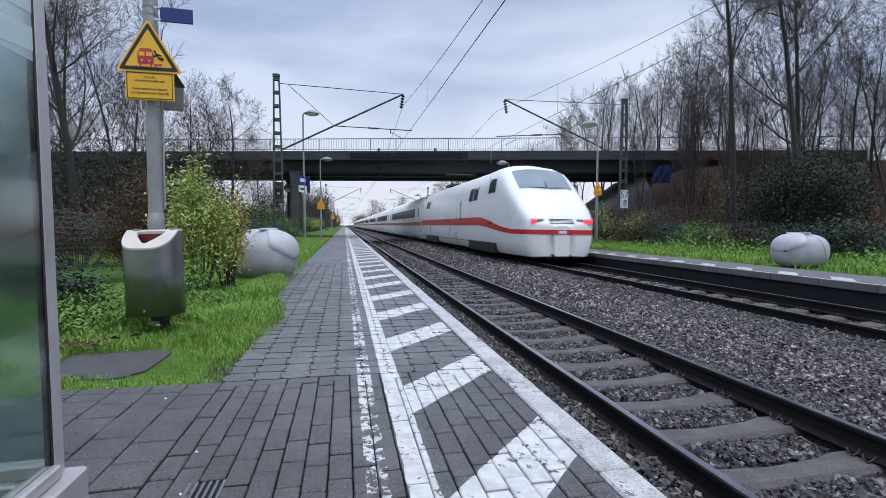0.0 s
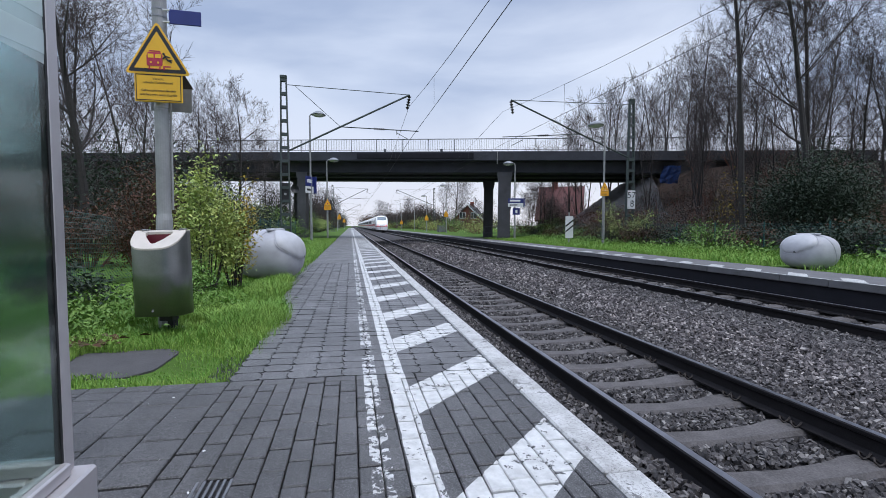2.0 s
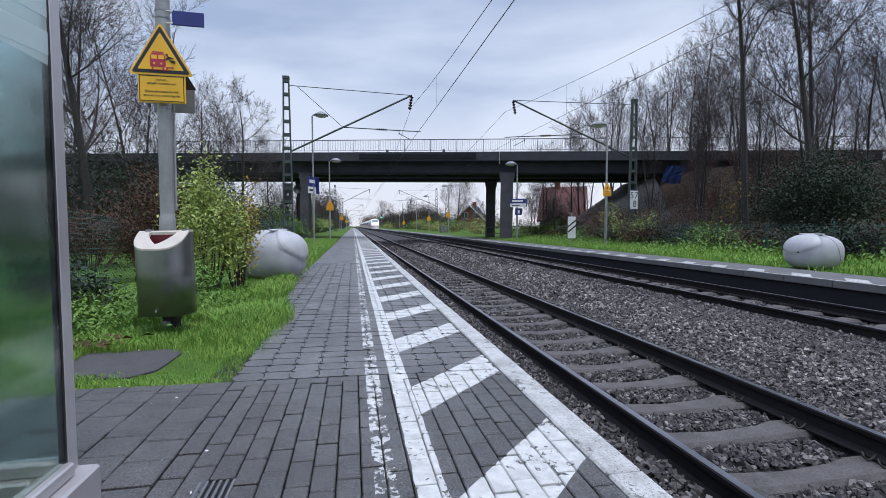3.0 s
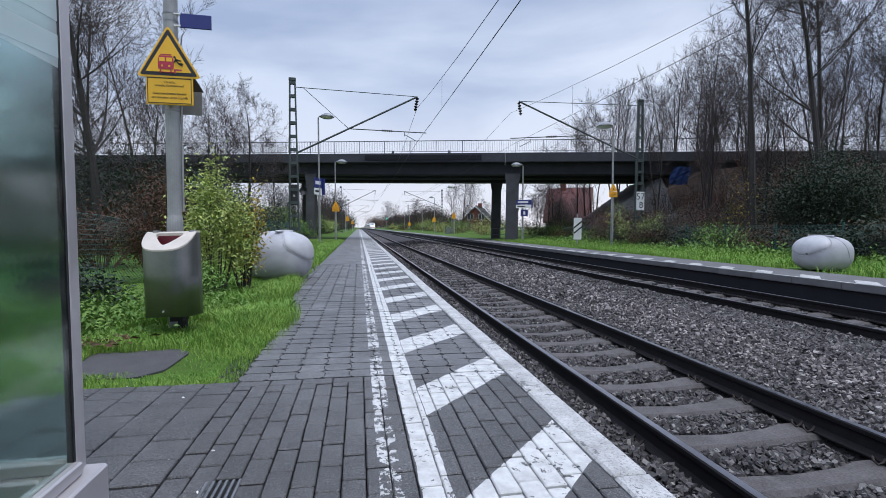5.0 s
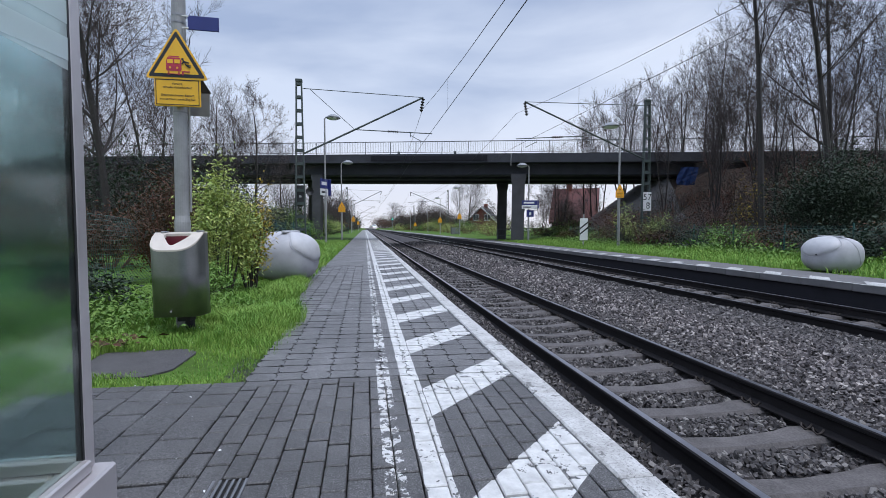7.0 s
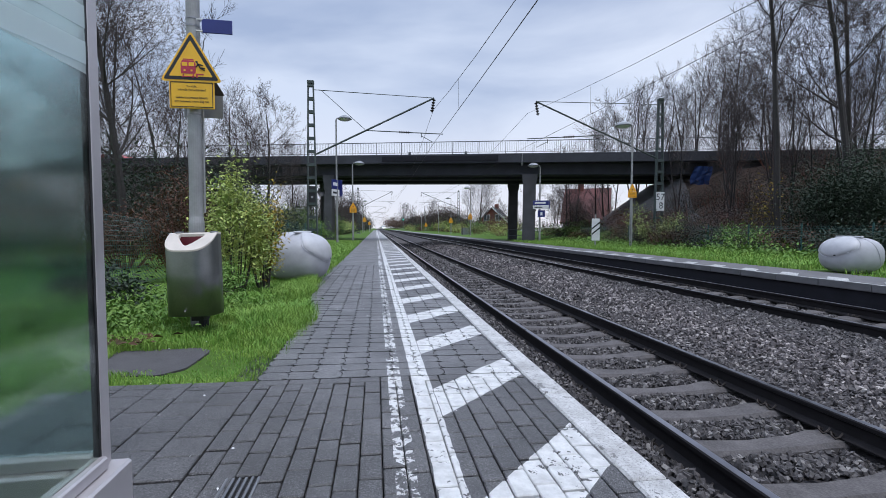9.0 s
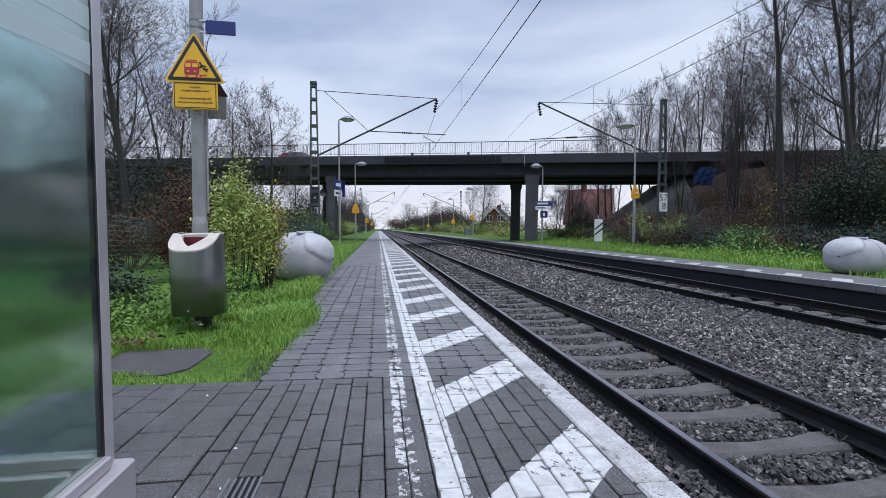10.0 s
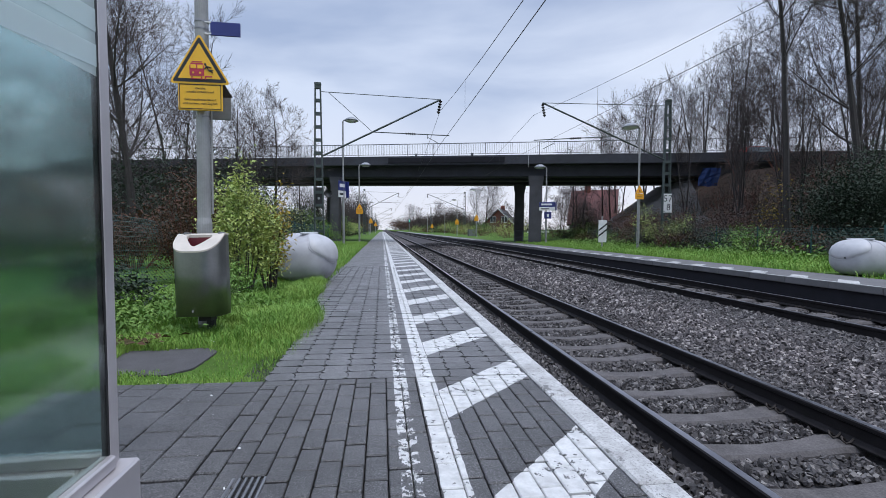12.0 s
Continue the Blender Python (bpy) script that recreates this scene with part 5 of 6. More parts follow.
def build_trees():
    lab = "tall bare winter tree with dark wet bark"
    for kind, x, y, s in ((0, -9.6, 17.0, 0.95), (3, -11.5, 20.0, 1.1), (2, -7.6, 28.5, 1.05), (3, -12.5, 29.0, 1.05), (2, -15.5, 25.0, 1.1), (3, -9.3, 31.0, 0.95), (2, -13.0, 14.5, 1.0), (4, -10.6, 24.0, 1.25), (2, -18.0, 33.0, 1.1), (3, -8.6, 25.5, 0.9), (3, -13.6, 31.5, 0.95), (2, -10.8, 33.0, 1.0), (3, -7.0, 33.0, 0.75)):
        place_tree(kind, x, y, 0, s, rnd.uniform(0, 360), lab, "trees behind the fence")
    for kind, x, y, z, s in ((1, 17.15, 18.6, 0.6, 1.05), (0, 19.2, 17.2, 0.9, 1.2), (1, 22.0, 19.5, 2.0, 0.95), (1, 24.0, 16.5, 0.9, 1.0), (3, 24.5, 19.0, 2.0, 1.0), (4, 26.0, 18.0, 2.0, 1.1), (3, 27.5, 20.0, 3.0, 1.0), (4, 23.2, 20.5, 3.0, 1.0), (3, 29.0, 18.5, 2.4, 1.1)):
        place_tree(kind, x, y, z, s, rnd.uniform(0, 360), lab, "trees on the bank")
    placed = 0
    while placed < 17:
        u, v = 15.0 + 20 * rnd.random() ** 1.25, rnd.uniform(-11, -1.0)
        q = BRIDGE @ Vector((u, v, 0))
        if q.x < 19.0 or q.y < 18.5:
            continue
        place_tree(rnd.choice((3, 4, 4)), q.x, q.y, bank_z(u, v) - 0.15, rnd.uniform(0.72, 1.0), rnd.uniform(0, 360), "slender bare tree on the leafy bank", "trees on the bank")
        placed += 1
    for k in range(10):
        u, v = -24 - 20 * rnd.random(), rnd.uniform(-11, -2.0)
        q = BRIDGE @ Vector((u, v, 0))
        place_tree(rnd.choice((3, 4, 2)), q.x, q.y, bank_z(u, v) - 0.15, rnd.uniform(0.7, 1.0), rnd.uniform(0, 360), "slender bare tree on the leafy bank", "trees on the bank")
    for k in range(17):
        u = 11.0 + 22 * (k + rnd.random()) / 17
        v = rnd.uniform(9.8, 15)
        q = BRIDGE @ Vector((u, v, 0))
        place_tree(rnd.choice((3, 4)), q.x, q.y, bank_z(u, v) - 0.15, rnd.uniform(0.85, 1.0) * (1.12 + 0.030 * (u - 11)), rnd.uniform(0, 360), "slender bare tree behind the bridge", "trees beyond the bridge")
    # beyond the bridge
    for x, y, s, kind in ((-8.5, 62, 0.8, 2), (-9, 75, 0.9, 3), (-7.5, 90, 0.85, 3), (-9.5, 110, 1.2, 3), (-8, 130, 0.95, 3), (-8.5, 160, 1.0, 3), (-9, 52, 0.8, 4), (-7.5, 68, 0.6, 2), (-7.0, 84, 0.7, 4), (-6.8, 98, 0.75, 3), (-7.2, 118, 0.9, 4), (-6.6, 142, 1.0, 3), (-6.5, 104, 1.0, 3), (-6.3, 112, 1.0, 3), (-6.6, 124, 1.1, 4), (21.5, 82, 0.75, 2), (23.0, 48, 0.5, 3), (20.6, 47.5, 0.5, 3), (21.6, 49, 0.55, 4), (22.4, 51, 0.5, 3), (24.4, 52, 0.55, 4), (20.5, 72, 0.6, 4), (22.6, 76, 0.6, 3), (19.4, 80, 0.55, 4),
                          (18, 95, 1.05, 3), (24, 110, 1.2, 0), (16, 140, 1.0, 3), (30, 90, 1.2, 4), (20, 170, 1.3, 3), (14.5, 200, 1.2, 4), (36, 75, 1.1, 3), (27, 66, 0.9, 2), (22, 58, 0.8, 2), (25, 50, 0.85, 4), (20, 52, 0.75, 2), (15, 240, 1.5, 3), (-10, 210, 1.4, 3), (17, 300, 1.9, 3), (-9, 280, 1.8, 3)):
        place_tree(kind, x, y, 0, s, rnd.uniform(0, 360), "bare tree beyond the bridge", "trees beyond the bridge")


build_trees()


def leaves_mesh(name, pts, size, mat, seed=0, flat=1.1):
    """Small folded leaves scattered at pts (n x 3)."""
    r = np.random.default_rng(seed)
    n = len(pts)
    a, tilt = r.uniform(0, 2 * np.pi, n), r.uniform(-1, 1, (n, 3))
    u = np.stack([np.cos(a), np.sin(a), tilt[:, 0] * flat], 1)
    u /= np.linalg.norm(u, axis=1)[:, None]
    w = np.stack([-np.sin(a), np.cos(a), tilt[:, 1] * 1.2], 1)
    w /= np.linalg.norm(w, axis=1)[:, None]
    s = (size * r.uniform(0.6, 1.35, n))[:, None]
    lift = np.array([0, 0, 0.25])
    v = np.stack([pts - u * s, pts - w * s * 0.45 + lift * s, pts + u * s, pts + w * s * 0.45 + lift * s], 1).reshape(-1, 3)
    f = (np.arange(n)[:, None] * 4 + np.array([[0, 1, 2, 3]]))
    tri = np.concatenate([f[:, [0, 1, 2]], f[:, [0, 2, 3]]])
    return mesh_np(name, v, tri, mat)


def shrub(name, x, y, z, w, h, leaf, size, count, twig, label, seed, squash=1.0, lean=0.0, fill=0.5, category="shrub", group=""):
    """A shrub: stems from the ground, leaves in clumps round their ends."""
    t = thing(name, pose(x, y, z), label, category, group)
    r = np.random.default_rng(seed)
    pr = random.Random(seed)
    st = Geo()
    clumps = []
    for k in range(int(9 + 7 * w)):
        a, d = pr.uniform(0, 6.28), pr.uniform(0.1, 1.0) ** 0.6 * w * 0.5
        e = Vector((d * math.cos(a) + lean, d * math.sin(a) * squash, h * pr.uniform(0.35, 1.0) * (1 - 0.35 * (d / (w * 0.5)) ** 2)))
        b = Vector((d * 0.25 * math.cos(a), d * 0.25 * math.sin(a), -0.1))
        m = b.lerp(e, 0.5) + Vector((pr.uniform(-0.1, 0.1), pr.uniform(-0.1, 0.1), 0.08)) * h * 0.3
        st.tube(b, m, 0.016, 0.011, 4, False).tube(m, e, 0.011, 0.005, 4, False)
        for _ in range(5):
            f = m.lerp(e, pr.uniform(0.0, 1.0))
            q = f + Vector((pr.uniform(-1, 1) * 0.22 * w, pr.uniform(-1, 1) * 0.22 * w * squash, pr.uniform(-0.05, 0.28) * h * 0.6))
            st.tube(f, q, 0.006, 0.003, 3, False)
            clumps.append(q)
        clumps.append(e)
    part("branchwork", st, twig, t)
    if count:
        c = np.array([tuple(q) for q in clumps])
        pts = c[r.integers(0, len(c), count)] + r.normal(0, 1, (count, 3)) * np.array([0.13 * w, 0.13 * w * squash, 0.10 * h]) * fill
        pts[:, 2] = np.maximum(pts[:, 2], 0.02)
        part("leaves", leaves_mesh("leaves", pts, size, leaf, seed), None, t)
    return t


def build_shrubs():
    shrub("shrub", -3.30, 7.3, 0, 0.86, 1.95, M_LEAFG, 0.029, 8000, M_TWIG, "light green shrub turning yellow behind the bin", 21, fill=0.85)
    shrub("shrub", -3.02, 7.8, 0, 0.55, 2.0, M_LEAFY, 0.036, 1100, M_TWIG, "sparse shrub with yellow autumn leaves", 22, fill=0.8)
    shrub("shrub", -4.75, 9.0, 0, 1.25, 2.15, M_LEAFR, 0.026, 6500, M_REDTWIG, "reddish brown bare-twigged shrub", 23, fill=0.8)
    shrub("shrub", -4.45, 9.3, 0, 1.0, 1.9, M_LEAFR, 0.026, 4000, M_REDTWIG, "reddish brown bare-twigged shrub", 26, fill=0.8)
    shrub("shrub", -3.35, 6.3, 0, 0.8, 0.6, M_WEED, 0.026, 2600, M_TWIG, "low dark green weeds behind the bin", 24, fill=0.9)
    shrub("shrub", -4.3, 5.6, 0, 0.9, 0.65, M_LEAFD, 0.032, 1800, M_TWIG, "low evergreen shrub at the fence", 25, fill=0.9)
    for k, (x, y, w, h) in enumerate(((-7.2, 12.0, 2.0, 1.45), (-8.8, 12.4, 2.0, 1.4), (-10.4, 12.6, 2.0, 1.5))):
        shrub("hedge", x, y, 0, w, h, M_LEAFR, 0.05, 2600, M_REDTWIG, "russet clipped hedge beyond the fence", 30 + k, fill=1.2, category="hedge", group="hedges beyond the fence")
    for k in range(15):
        y = 19 + 5.2 * k
        shrub("shrub", -5.6 - 1.0 * rnd.random(), y, 0, 2.0 + rnd.random(), 1.4 + 1.2 * rnd.random(), (M_LEAFD, M_LEAFG, M_LEAFD, M_WEED)[k % 4], 0.06 + 0.002 * k, 1500, M_TWIG, "mixed shrub along the fence line", 40 + k, fill=1.0, group="shrubs along the line")
    for k in range(16):
        shrub("thicket", -6.8 - 10.5 * rnd.random(), 17.5 + 15 * rnd.random(), 0, 3.6, 3.2 + 2.4 * rnd.random(), M_LEAFD, 0.07, 1500, M_TWIG, "dark tangled thicket under the bare trees", 400 + k, fill=1.2, group="thickets under the trees")
    n = 0
    while n < 112:
        u, v = 14.5 + 18 * rnd.random() ** 1.35, rnd.uniform(-12.5, -0.6)
        q = BRIDGE @ Vector((u, v, 0))
        if q.y < 16.5:
            continue
        shrub("bramble", q.x, q.y, bank_z(u, v) - 0.15, 2.4, 1.5 + 1.6 * rnd.random(), (M_LEAFR, M_LEAFD, M_LEAFH)[n % 3], 0.045, 650 if n % 3 else 320, M_TWIG if n % 2 else M_REDTWIG, "leafless brown undergrowth on the bank", 500 + n, fill=1.2, group="undergrowth on the bank")
        n += 1
    r = np.random.default_rng(77)
    us, vs = r.uniform(14.2, 34, 15000), r.uniform(-12.4, -0.9, 15000)
    keep = r.random(15000) < np.array([0.5 + 0.9 * noise.noise((u * 0.45, v * 0.45, 3)) for u, v in zip(us, vs)])
    pts = np.array([tuple(BRIDGE @ Vector((u, v, bank_z(u, v) + 0.3 * noise.noise((u * 0.3, v * 0.4, 0)) + 0.06))) for u, v in zip(us[keep], vs[keep])])
    piece("fallen_leaves", leaves_mesh("fallen_leaves", pts, 0.085, M_LEAFO, 78, 0.5), None, "drifts of orange brown fallen leaves on the bank", "leaf litter", kind="stuff")
    # dense evergreens and bramble on the opposite verge
    for k, (x, y, w, h) in enumerate(((15.3, 14.4, 2.2, 3.5), (16.3, 14.0, 2.4, 4.0), (17.5, 14.6, 2.2, 3.3))):
        shrub("evergreen_shrub", x, y, 0.35, w, h, M_LEAFD, 0.052, 10000, M_TWIG, "dense dark evergreen shrub below the bank", 70 + k, fill=1.15, group="evergreens below the bank")
    for k in range(7):
        shrub("hedge", 13.3 + 1.15 * k, 11.2 + 0.1 * k, 0.2, 1.5, 1.05, M_LEAFD, 0.05, 2200, M_TWIG, "low clipped evergreen hedge behind the opposite platform", 860 + k, fill=1.1, category="hedge", group="hedges beside the opposite platform")
    for k in range(9):
        shrub("bramble", 18.0 + 1.3 * k, 14.5 + 0.8 * (k % 3), 0.5, 2.4, 2.6 + 0.5 * (k % 2), M_LEAFR, 0.05, 700, M_TWIG if k % 2 else M_REDTWIG, "leafless brown undergrowth on the bank", 880 + k, fill=1.2, group="undergrowth on the bank")
    for k in range(30):
        y = 10.5 + 1.0 * k
        x = 13.2 + 0.045 * (y - 10) + rnd.uniform(-0.3, 0.6) + (1.4 if k % 2 else 0)
        shrub("bramble", x, y, 0.15, 1.9, rnd.uniform(0.9, 1.7), (M_LEAFD if y < 15 else M_WEED, M_LEAFR, M_LEAFD)[k % 3], 0.06, 900, M_REDTWIG if k % 2 else M_TWIG, "tangled bramble and weeds at the fence", 90 + k, fill=1.1, group="brambles on the verge")
    for x, y, h in ((12.9, 23.0, 2.1), (14.8, 22.6, 1.9), (16.8, 19.0, 4.2), (17.4, 20.0, 2.6), (13.4, 21.6, 1.6)):
        shrub("shrub", x, y, 0.3, 1.2, h, M_LEAFY if y < 21 else M_LEAFG, 0.055, 260 if y < 21 else 700, M_TWIG, "thin shrub with a few yellow leaves", int(y * 10), fill=0.9, group="brambles on the verge")
    for k in range(26):
        y = 30 + 7.5 * k
        x = 13.5 + 2.0 * rnd.random() + (1.5 if y < 50 else 0)
        shrub("shrub", x, y, 0.1, 3.0 + rnd.random() * 2, 1.8 + 1.6 * rnd.random(), (M_LEAFR, M_WEED, M_LEAFD, M_LEAFG)[k % 4], 0.065 + 0.002 * k, 1900, M_REDTWIG, "mixed shrub beside the opposite platform", 140 + k, fill=1.1, group="shrubs along the line")
    for k in range(24):
        y = 100 + 14 * k
        shrub("shrub", -6.5 - 2 * rnd.random(), y, 0, 5.0, 3.0 + rnd.random() * 2, (M_LEAFR, M_LEAFD)[k % 2], 0.12, 1500, M_TWIG, "mixed shrub along the far line", 200 + k, fill=1.1, group="shrubs along the line")
    for k in range(34):
        s = -1 if k % 3 == 0 else 1
        y = 118 + 5.4 * k
        x = s * rnd.uniform(9 if s < 0 else 15, 16 if s < 0 else 34)
        shrub("far_wood", x, y, 0, 8.0, 6.0 + rnd.random() * 3.0, M_LEAFH, 0.15 + 0.003 * k, 4200, M_TWIG, "brown leafless wood along the line", 600 + k, fill=0.9, category="wood", group="distant woods")
    for k, (x, y, w, h) in enumerate(((-7.6, 74, 3.4, 5.0), (-8.2, 84, 3.6, 6.6), (-8.2, 95, 4.0, 7.6), (-8.8, 106, 4.4, 7.4), (18.5, 86, 4.0, 3.0), (21.8, 80, 3.6, 2.6), (26.5, 84, 4.0, 3.4), (29.5, 60, 4.0, 3.2))):
        shrub("thicket", x, y, 0, w, h, M_LEAFH, 0.09, 3000, M_TWIG, "brown leafless thicket beyond the bridge", 660 + k, fill=0.95, group="shrubs along the line")
    for k, (x, y, h) in enumerate(((-8.2, 48.0, 4.6), (-10.0, 49.0, 5.4), (-12.2, 48.0, 5.2), (-7.0, 53.0, 3.6), (-9.2, 55.0, 5.0), (-14.0, 50.0, 5.4), (-6.6, 60.0, 3.2))):
        shrub("thicket", x, y, 0, 2.6, h, (M_LEAFD, M_LEAFH)[k % 2], 0.065, 3600, M_TWIG, "dark tangled thicket beyond the bridge", 720 + k, fill=1.1, group="shrubs along the line")
    for k, (x, y) in enumerate(((-5.6, 24.6), (-6.3, 26.5), (-5.5, 30.5))):
        shrub("shrub", x, y, 0, 1.5, 2.1, (M_LEAFD, M_LEAFG, M_WEED)[k], 0.045, 2600, M_TWIG, "mixed shrub along the fence line", 740 + k, fill=1.0, group="shrubs along the line")
    for k, (x, y) in enumerate(((21.5, 50.0), (22.7, 51.0), (20.4, 49.0))):
        shrub("thicket", x, y, 0, 2.6, 4.8, M_LEAFH, 0.06, 4200, M_TWIG, "brown leafless thicket beyond the bridge", 690 + k, fill=0.95, group="shrubs along the line")
    for k in range(36):
        x = (-1) ** k * rnd.uniform(14, 60)
        y = rnd.uniform(330, 760)
        shrub("far_wood", x, y, 0, 22, 11 + rnd.random() * 7, (M_LEAFR, M_LEAFD)[k % 2], 0.36, 1900, M_TWIG, "distant bare wood along the line", 300 + k, fill=1.0, category="wood", group="distant woods")


build_shrubs()


# ---- fences ----
def mesh_fence(x0, y0, x1, y1, h, label, sag=0.0, step=0.075, z0=0.0):
    t = thing("wire_fence", pose(0, 0, lie(x0)), label, "fence", "fences beside the line", drop=False)
    d = Vector((x1 - x0, y1 - y0, 0))
    n = max(1, round(d.length / 2.4))
    for k in range(n + 1):
        p = Vector((x0, y0, z0)) + d * (k / n)
        part("post", Geo().tube(p + Vector((0, 0, -0.2)), p + Vector((0, 0, h + 0.08)), 0.022, 0.022, 8), M_FENCE, t)
    g = Geo()

    def at(s, z):
        p = Vector((x0, y0, z0)) + d * s
        dip = sag * math.sin(s * n * math.pi) ** 2 + 0.3 * sag * math.sin(s * 23)
        return p + Vector((sag * 0.6 * math.sin(9 * s + 3 * z), 0, z * (1 - dip / h)))

    m = int(d.length / step)
    rows = max(2, int(h / 0.08))
    for j in range(rows + 1):
        z = h * j / rows
        pts = [at(k / 24 * 1.0, z) for k in range(25)]
        g.chain(pts, 0.0036, 3)
    for k in range(m):
        s = k / m
        g.chain([at(min(1, s + 0.012 * (j % 2)), h * j / 3) for j in range(4)], 0.0036, 3)
    tagged(part("wire_mesh", g, M_FENCE, t), kind="stuff")


mesh_fence(-5.25, 5.2, -5.25, 12.0, 1.22, "sagging green chain-link fence in the grass", 0.16, 0.05)
mesh_fence(-5.25, 12.0, -5.05, 34.0, 1.25, "green wire fence along the platform", 0.03, 0.14)
mesh_fence(13.0, 9.0, 14.3, 33.0, 1.15, "dark green wire fence on the opposite verge", 0.03, 0.14, 0.15)


# ---- houses beyond the line ----
def house(x, y, w, d, h, rise, turn, wall, roof, label, along=True):
    t = thing("house", pose(x, y, 0, 0, 0, turn), label, "house", "houses beyond the line")
    part("wall", Geo().box(-w / 2, -d / 2, 0, w / 2, d / 2, h), wall, t, "brick walls")
    part("gable", Geo().plate([(-w / 2, h), (w / 2, h), (0, h + rise)], -d / 2, d / 2), wall, t)
    for s in (-1, 1):
        o = 0.5
        e = (s * (w / 2 + o), h - rise * o / (w / 2))
        pts = [(0, h + rise), e, (e[0], e[1] + 0.2), (0, h + rise + 0.22)]
        r = part("roof", Geo().plate(pts if s > 0 else pts[::-1], -d / 2 - 0.4, d / 2 + 0.4), roof, t, "pitched tiled roof")
        if s > 0 or along:
            part("verge_board", Geo().plate([(0, h + rise - 0.1), (e[0], e[1] - 0.12), (e[0], e[1] + 0.23), (0, h + rise + 0.25)][::s], -d / 2 - 0.46, -d / 2 - 0.40), M_WHITE, r, "white verge board")
    part("chimney", Geo().box(-0.4, 0.5, h + rise * 0.6, 0.4, 1.2, h + rise + 1.0), wall, t)
    for zx in ((-w / 4, 1.0), (w / 4, 1.0), (-w / 5, h - 0.2 + rise * 0.12), (w / 5, h - 0.2 + rise * 0.12)):
        f = part("window", Geo().box(zx[0] - 0.65, -d / 2 - 0.06, zx[1], zx[0] + 0.65, -d / 2 + 0.05, zx[1] + 1.35), M_WHITE, t, "white framed window")
        for s in (-0.31, 0.31):
            part("pane", Geo().box(zx[0] + s - 0.27, -d / 2 - 0.075, zx[1] + 0.08, zx[0] + s + 0.27, -d / 2 - 0.062, zx[1] + 1.27), M_PANE, f)


house(24.6, 97, 6.0, 8, 2.7, 2.9, -25, M_REDBRICK, M_ROOFD, "red brick house with a dark roof and one white verge board", False)
house(26.0, 56.3, 8.0, 5.0, 2.4, 3.9, 60, M_REDBRICK, M_ROOF, "red brick house with a red tiled roof and white verge boards")


# ---- small things on the verges ----
def build_small():
    t = thing("relay_cabinet", pose(12.6, 70, 0), "grey concrete relay cabinet on the verge", "cabinet")
    part("case", Geo().box(-0.6, -0.4, 0, 0.6, 0.4, 1.3, 0.04), M_PLATFORM, t)
    part("door", Geo().box(-0.5, -0.42, 0.1, 0.5, -0.4, 1.2, 0.01), M_GREYBACK, t)
    t = thing("stair_rail", pose(10.9, 38.6, 0), "dark steel barrier at the stair head under the bridge", "barrier")
    for x in (-0.7, 0.0, 0.7):
        part("post", Geo().tube((x, 0, -0.1), (x, 0, 1.1), 0.03), M_RAILING, t)
    for z in (0.55, 1.08):
        part("rail", Geo().tube((-0.7, 0, z), (0.7, 0, z), 0.025), M_RAILING, t)
    t = thing("tarpaulin", BRIDGE @ pose(19.6, -1.2, 4.35, 20, 0, 0), "crumpled blue tarpaulin under the bridge end", "tarpaulin", drop=False)
    g = Geo().face_grid([[(-0.6 + 0.3 * i + 0.06 * math.sin(5 * j), 0.12 * math.sin(2.3 * i + j), 0.0 + 0.32 * j) for i in range(5)] for j in range(5)])
    part("sheet", g, M_BLUE, t)
    t = thing("garden_fence", pose(21.5, 70, 0), "white painted picket fence of a garden", "fence")
    for k in range(18):
        part("slat", Geo().box(0.2 * k, -0.02, 0.05, 0.2 * k + 0.12, 0.0, 1.15, 0.01), M_WHITE, t)
    for z in (0.3, 0.9):
        part("rail", Geo().box(0, 0.0, z, 3.6, 0.04, z + 0.08), M_WHITE, t)
    # drain in the paving
    t = thing("drain_grate", pose(-1.735, 1.83, 0.0), "small rusty drain grate set in the paving", "drain")
    part("frame", Geo().box(-0.08, -0.09, -0.04, 0.08, 0.09, -0.012), M_RUBBER, t)
    for k in range(6):
        part("bar", Geo().box(-0.07 + 0.025 * k, -0.08, -0.012, -0.058 + 0.025 * k, 0.08, 0.002, 0.002), M_STEEL, t)
    # slab in the grass
    t = piece("cover_slab", Geo().prism([(-2.97 + 0.38 * math.copysign(abs(math.cos(a)) ** 0.36, math.cos(a)) * (1 + 0.05 * math.sin(3 * a + 1)), 3.78 + 0.36 * math.copysign(abs(math.sin(a)) ** 0.32, math.sin(a)) * (1 + 0.05 * math.cos(5 * a))) for a in np.linspace(0, 6.283, 40)[:-1]], -0.08, -0.005), M_SLAB, "dark worn slab lying in the grass", "slab")


build_small()


